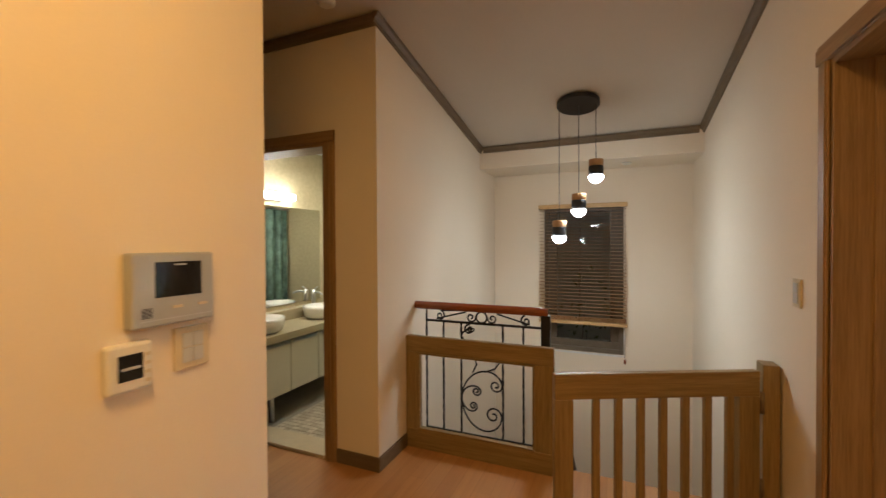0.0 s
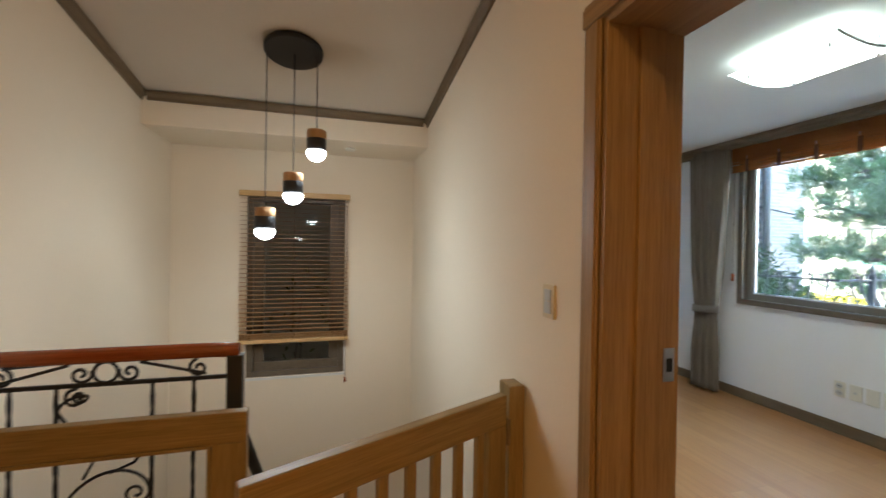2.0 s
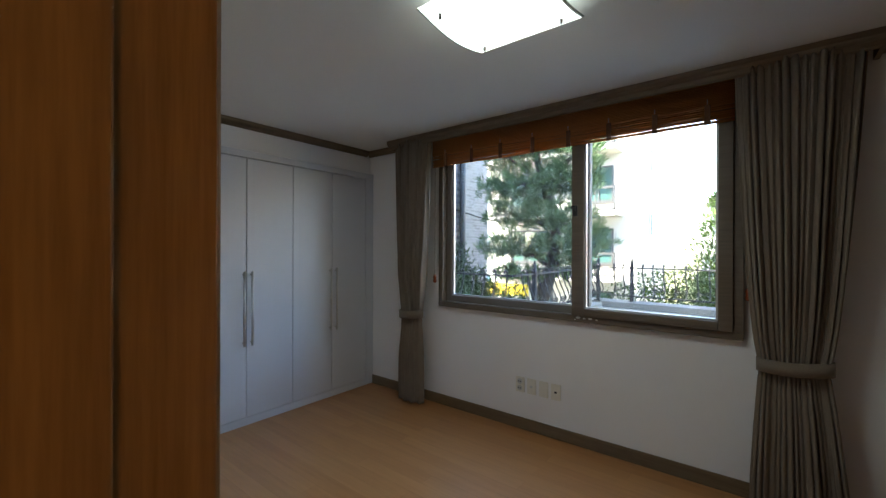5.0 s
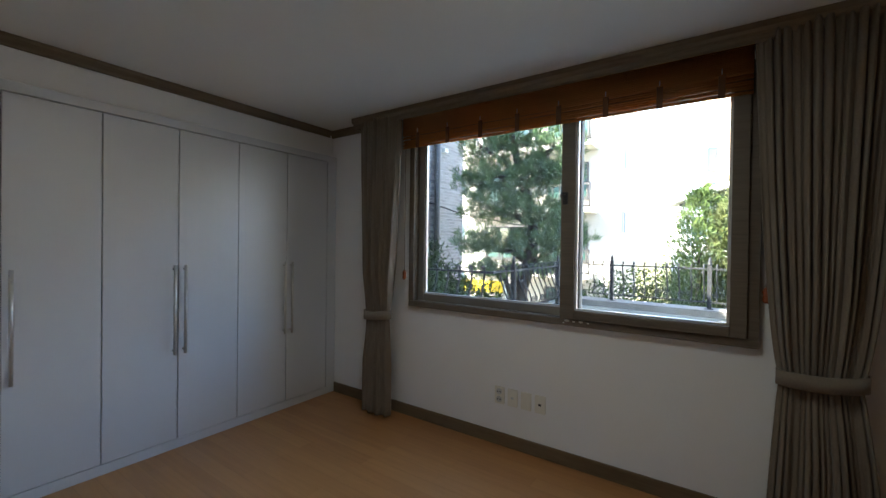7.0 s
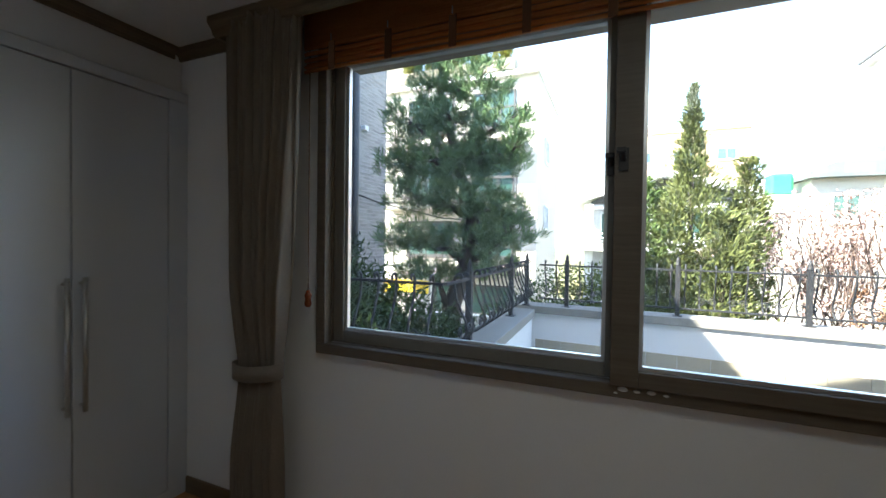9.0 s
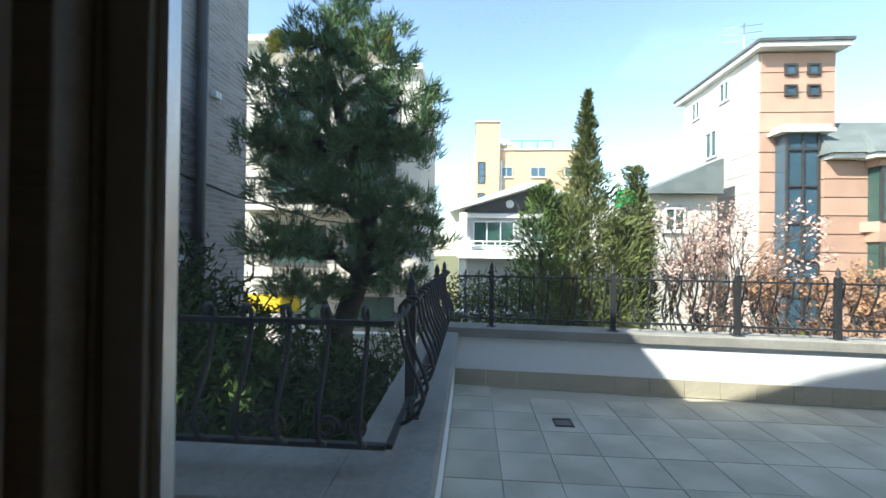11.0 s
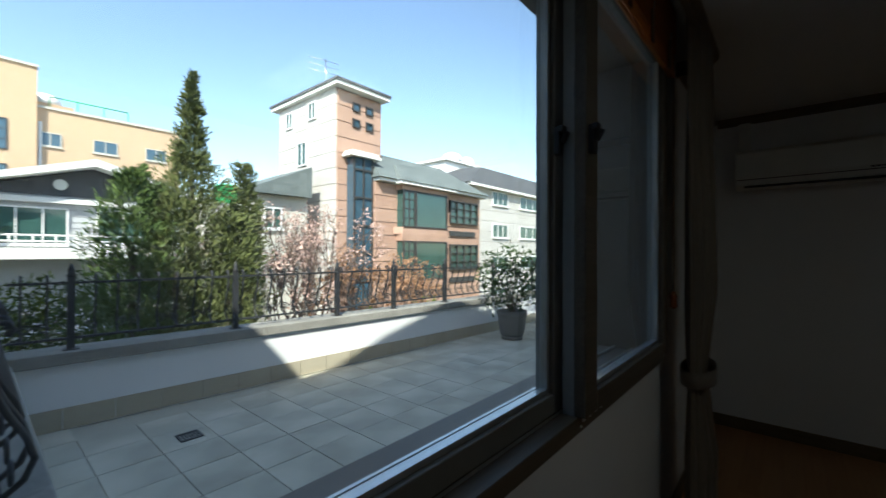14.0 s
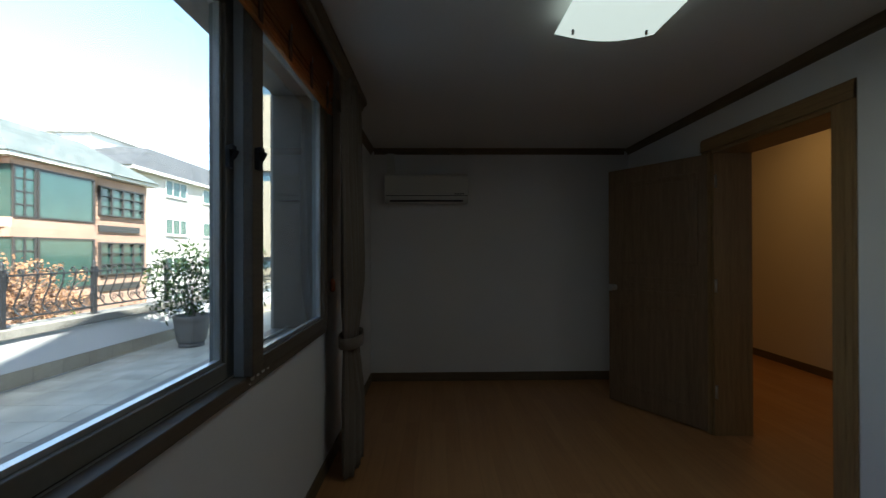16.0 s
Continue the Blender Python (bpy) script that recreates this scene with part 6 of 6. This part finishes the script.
a = [(18.6, -34.5), (18.6, -16.3), (25.0, -16.3), (25.0, -34.5)]
b = [(20.6, -33.0), (20.6, -20.4), (25.0, -18.4), (25.0, -33.0)]
for i in range(4):
    j = (i + 1) % 4
    g.face([(*a[i], 5.66), (*a[j], 5.66), (*b[j], 7.45), (*b[i], 7.45)])
g.face([(*p, 7.45) for p in b]).face([(*p, 5.66) for p in a])
part("roof", g, "dark_slate", wh, "dark slate roof")
part("penthouse", Geo().box(22.0, -27.0, 6.6, 25.0, -18.0, 7.75).box(21.8, -27.2, 7.75, 25.0, -17.8, 7.9), "far_white", wh, "white roof structure")
for z in (4.5, 2.25, 0.0, -2.2):
    for y0, y1 in ((-21.4, -19.4), (-26.1, -23.1), (-29.6, -27.2), (-33.4, -31.0)):
        window_x(wh, 19.0, y0, y1, z, z + 0.95, -1, "win_green", "white_frame", (2, 0))
shifted(wh, O)
for y, z, r in ((-19.6, 8.1, 0.75), (-21.4, 8.1, 0.6)):
    solo("water_tank", Geo().lathe([(r, -0.2), (r, 0.1), (r * 0.8, 0.35), (r * 0.3, 0.5)], (22.6, y, z), 20), "far_white", "white rounded water tank on the roof", "water tank")

# sand coloured block to the south, close by
sand = thing("sand_building", "sand coloured stone building with banded storeys", "building", at=(8.0, -11.0, GROUND))
O = Vector((8.0, -11.0, GROUND))
for z0, z1 in ((GROUND, 0.75), (1.1, 3.47), (3.8, 6.18), (6.6, 10.0)):
    part("wall", Geo().box(6.2, -14.0, z0, 9.47, -8.6, z1), "sand_wall", sand)
for z, h in ((0.75, 0.35), (3.47, 0.33), (6.18, 0.42)):
    part("window_band", Geo().box(6.3, -13.9, z, 9.37, -8.72, z + h), "win_blue", sand, "dark window band")
shifted(sand, O)

# beige brick apartment house and the gabled white house in front of it
beige = thing("beige_building", "beige brick apartment house with flat roof", "building", at=(37.8, 0.0, GROUND))
O = Vector((37.8, 0.0, GROUND))
part("wall", Geo().box(37.8, -6.2, GROUND, 50.0, 2.5, 9.85), "beige_brick", beige)
part("wall", Geo().box(37.4, 1.3, GROUND, 46.0, 3.3, 12.1), "beige_brick", beige)
part("coping", Geo().box(37.7, -6.3, 9.85, 50.0, 1.29, 10.0).box(37.3, 1.25, 12.1, 46.0, 3.35, 12.25), "stucco", beige)
part("stair_house", Geo().box(42.0, -0.9, 9.85, 46.0, 1.29, 11.3), "beige_brick", beige)
part("dome", Geo().lathe([(0.9, 0), (0.86, 0.4), (0.55, 0.75), (0.1, 0.9)], (43.0, 0.5, 11.3), 20), "far_white", beige, "small white roof dome")
for z in (7.6, 5.0, 2.4, -0.2, -2.6):
    for ya, yb in ((0.18, 1.22), (-2.57, -1.3), (-5.34, -4.1)):
        window_x(beige, 37.8, ya, yb, z, z + 0.85, -1, "win_blue", "stucco", (1, 0))
    window_x(beige, 37.4, 2.5, 3.1, z - 0.6, z + 1.2, -1, "win_blue", "dark_frame", (0, 2), sill=False)
part("pipe", Geo().tube([(37.68, 1.15, GROUND), (37.68, 1.15, 9.0)], 0.08, 8), "far_white", beige, "white downpipe")
for y in (-3.2, -1.9, -0.6, 0.7):
    part("rail_post", Geo().tube([(38.2, y, 10.0), (38.2, y, 10.75)], 0.035, 6), "green_tarp", beige)
part("roof_rail", Geo().tube([(38.2, -3.2, 10.75), (38.2, 0.7, 10.75)], 0.035, 6), "green_tarp", beige, "green roof railing")
shifted(beige, O)
gab = thing("gabled_house", "white gabled house with grey siding and balcony", "house", at=(26.2, 0.0, GROUND))
O = Vector((26.2, 0.0, GROUND))
part("wall", Geo().box(26.24, -4.0, GROUND, 34.0, 3.95, 3.5), "siding", gab, "grey horizontal siding")
for i in range(11):
    part("siding_board", Geo().box(26.19, -4.0, 0.7 + i * 0.25, 26.239, 3.95, 0.7 + i * 0.25 + 0.21), "siding", gab)
g = Geo().prism([(4.75, 3.45), (4.75, 3.68), (0.45, 5.05), (-4.6, 3.6), (-4.6, 3.38), (0.45, 4.75)], "x", 25.3, 34.0)
part("roof", g, "far_white", gab, "white gable edge")
part("gable_wall", Geo().prism([(3.95, 3.5), (3.95, 3.62), (0.45, 4.74), (-3.9, 3.55), (-3.9, 3.5)], "x", 26.15, 26.5), "roof_dark", gab, "dark gable cladding")
part("round_vent", Geo().tube([(26.05, 1.45, 3.95), (26.15, 1.45, 3.95)], 0.22, 18), "far_white", gab, "round white gable vent")
window_x(gab, 26.19, 1.2, 3.45, 1.5, 3.0, -1, "win_green", "white_frame", (2, 0), 0.1)
window_x(gab, 26.19, -2.4, 0.3, 1.5, 3.0, -1, "win_green", "white_frame", (2, 0), 0.1)
part("beam_head", Geo().box(25.9, -4.0, 3.18, 26.19, 4.0, 3.38), "far_white", gab, "white beam over the balcony")
part("corner_post", Geo().box(25.3, 3.8, GROUND, 25.7, 4.2, 3.4), "far_white", gab, "white corner post")
part("balcony_floor", Geo().box(24.9, -4.0, 0.95, 26.19, 4.3, 1.38), "far_white", gab, "white balcony front")
for z in (1.62, 1.85):
    part("balcony_rail", Geo().tube([(25.0, -4.0, z), (25.0, 4.25, z)], 0.035, 6), "far_white", gab)
for i in range(14):
    part("balcony_post", Geo().tube([(25.0, -3.9 + i * 0.62, 1.38), (25.0, -3.9 + i * 0.62, 1.85)], 0.028, 6), "far_white", gab)
shifted(gab, O)
solo("garden_house_wall", Geo().box(13.0, 2.0, GROUND, 13.4, 4.0, -0.1), "far_white", "white garden outbuilding wall", "outbuilding")
solo("green_tarp_box", Geo().box(18.3, -2.5, 2.9, 18.9, -1.9, 3.6), "green_tarp", "green tarpaulin bundle on a roof", "tarpaulin", bevel=0.08)
fr_ = thing("far_roof_house", "cream house with grey roof between the trees", "house", at=(18.0, -3.4, GROUND))
part("wall", Geo().box(0, -1.6, 0, 3.0, 0.6, 6.35).box(0, 0.6, 0, 3.0, 1.9, 5.9), "stucco", fr_)
part("roof", Geo().prism([(0.75, 6.35), (0.75, 6.5), (-1.6, 7.55), (-1.6, 6.35)], "x", -0.35, 3.0), "slate", fr_, "grey slate roof")
window_x(fr_, 0.0, -0.55, 0.15, 5.1, 5.9, -1, "win_green", "white_frame", (1, 0))

# cream apartment house behind the pine
apt = thing("cream_apartments", "cream apartment house with balconies and roof planters", "building", at=(16.0, 9.0, GROUND))
O = Vector((16.0, 9.0, GROUND))
part("wall", Geo().box(16.0, 5.15, GROUND, 21.0, 10.9, 6.85).box(17.5, 10.9, GROUND, 22.0, 14.5, 8.6), "stucco", apt)
part("roof_band", Geo().box(15.8, 5.1, 6.85, 21.0, 10.9, 7.02), "far_white", apt)
part("planter", Geo().box(15.75, 5.9, 7.02, 16.3, 10.2, 7.4), "sand_wall", apt, "weathered roof planter box")
part("roof_slab", Geo().box(17.2, 10.7, 8.6, 22.0, 14.8, 8.8), "far_white", apt)
for z in (5.2, 3.0, 0.8, -1.4):
    window_x(apt, 16.0, 5.9, 7.4, z, z + 1.25, -1, "win_green", "dark_frame", (2, 0))
    window_x(apt, 16.0, 8.1, 9.9, z, z + 1.25, -1, "win_green", "dark_frame", (2, 0))
    window_x(apt, 17.5, 11.6, 12.6, z + 0.6, z + 1.7, -1, "win_blue", "white_frame", (1, 0))
    part("balcony_slab", Geo().box(15.1, 5.6, z - 0.55, 16.0, 10.6, z - 0.40), "stucco", apt)
    part("balcony_rail", Geo().box(15.1, 5.6, z + 0.35, 15.15, 10.6, z + 0.42).box(15.1, 5.6, z - 0.38, 15.13, 10.6, z - 0.32), "dark_frame", apt, "brown balcony rail")
    for i in range(9):
        part("balcony_post", Geo().box(15.1, 5.6 + i * 0.62, z - 0.4, 15.14, 5.64 + i * 0.62, z + 0.35), "dark_frame", apt)
window_y(apt, 5.15, 17.5, 18.3, 4.2, 5.1, -1, "win_blue", "white_frame", (1, 0))
window_y(apt, 5.15, 17.5, 18.3, 1.8, 2.7, -1, "win_blue", "white_frame", (1, 0))
shifted(apt, O)
for i in range(5):
    conifer("topiary_bush", (16.0, 6.15 + i * 0.85, 7.38), 0.85, lambda f: 0.33 * math.sin(math.pi * min(1, f * 0.9 + 0.12)) ** 0.7, "acid_ball", "egg-shaped yellow-green topiary on the roof", 90 + i, 2600)
yh = thing("site_hoarding", "low cream wall with a bright yellow band behind the pine", "hoarding", at=(12.6, 8.1, GROUND))
part("wall_body", Geo().box(0.05, -0.9, 0, 0.25, 0.9, 3.2), "stucco", yh)
part("yellow_band", Geo().box(0, -0.85, 2.88, 0.045, 0.85, 3.24), "yellow", yh, "bright yellow band")
solo("far_low_wall", Geo().box(12.6, 4.6, GROUND, 12.9, 10.0, -0.6), "stucco", "cream garden wall below the pine", "wall", "structure")

# grey brick building to the north
bk = thing("grey_brick_building", "dark grey brick building beside the garden", "building", at=(7.0, 7.4, GROUND))
O = Vector((7.0, 7.4, GROUND))
part("wall", Geo().box(4.4, 7.0, GROUND, 9.4, 12.0, 6.1), "grey_brick", bk)
part("wall_pier", Geo().box(8.45, 6.93, GROUND, 9.45, 7.0, 6.1), "grey_brick", bk)
for z in (1.55, 4.1):
    window_y(bk, 6.985, 7.25, 7.95, z, z + 1.15, -1, "win_blue", "dark_frame", (0, 0), 0.05)
    part("lintel", Geo().box(7.15, 6.96, z + 1.16, 8.05, 7.0, z + 1.26), "dark_frame", bk)
part("downpipe", Geo().tube([(8.4, 6.90, GROUND), (8.4, 6.90, 6.0)], 0.06, 10), "dark_frame", bk, "dark downpipe")
part("camera_box", Geo().box(8.6, 6.85, 3.25, 8.72, 6.93, 3.33), "far_white", bk, "small wall lamp")
part("hood", Geo().prism([(7.0, 1.35), (6.75, 1.15), (6.75, 1.1), (7.0, 1.1)], "x", 7.2, 8.0), "siding", bk, "grey window hood")
shifted(bk, O)
cab = Geo().tube([(7.5, 6.95, 2.3), (9.0, 6.6, 2.02), (11.0, 6.2, 1.85), (14.0, 5.9, 1.9), (16.0, 5.9, 2.1)], 0.014, 6)
solo("overhead_cable", cab, "cable", "black overhead cable strung between buildings", "cable")

# trees behind the stair window
for i, (x, y, z) in enumerate(((-0.5, 6.6, 0.1), (0.6, 6.6, 0.5), (0.2, 6.4, -0.6), (1.3, 6.7, 0.2))):
    shrub("stair_side_shrub", (x, y, z), (0.8, 0.5, 0.72), 300, "juniper", "dense green shrub outside the stair window", 120 + i, (0.05, 0.11), (0.012, 0.02), at_base=(x, y, GROUND))

# ---- pieces of floors and walls ----
TILE = Geo().slab(-0.1637, -0.1637, -0.014, 0.1637, 0.1637, 0.0, 0.002).mesh("tile", "tile")
rng = random.Random(21)
for i in range(10):
    for j in range(29):
        x, y = OUT + 0.18 + i * 0.332, CYY - 0.17 - j * 0.332
        if x + 0.16 < CX - 0.064 * (CYY - y) + 0.04:
            part("tile", TILE, "tile", terrace, at=pose(x, y, rng.uniform(-0.001, 0.001), rng.uniform(-0.12, 0.12), rng.uniform(-0.12, 0.12), 90 * rng.randrange(4)))
BASE = Geo().box(-0.148, -0.012, 0.0, 0.148, 0.0, 0.155).mesh("base_tile", "base_tile")
for i in range(34):
    part("base_tile", BASE, "base_tile", par, at=pose(0.15 + i * 0.30, -0.001, 0.001))
MOS = Geo().slab(-0.022, -0.022, -0.006, 0.022, 0.022, 0.0, 0.002).mesh("mosaic_tile", "mosaic")
bath_floor = bpy.data.objects["floor_bath"]
for i in range(13):
    for j in range(21):
        x, y = -1.90 + i * 0.048, BATH_Y + 0.20 + j * 0.048
        part("mosaic_tile", MOS, "mosaic", bath_floor, at=pose(x, y, -0.078))
BRICKS = [Geo().box(-w / 2, -0.012, -0.0315, w / 2, 0.0, 0.0315).mesh("brick", "brick_piece") for w in (0.218, 0.21, 0.214)]
for r in range(29):
    for c in range(10):
        x, z = 7.02 + c * 0.232 + (0.116 if r % 2 else 0.0), 0.9 + r * 0.0745
        if x < 8.36 and not (7.1 < x < 8.1 and 1.5 < z < 2.85):
            part("brick", BRICKS[rng.randrange(3)], "brick_piece", bk, at=pose(x - 7.0, -0.4 - rng.uniform(0.0, 0.012), z - GROUND))
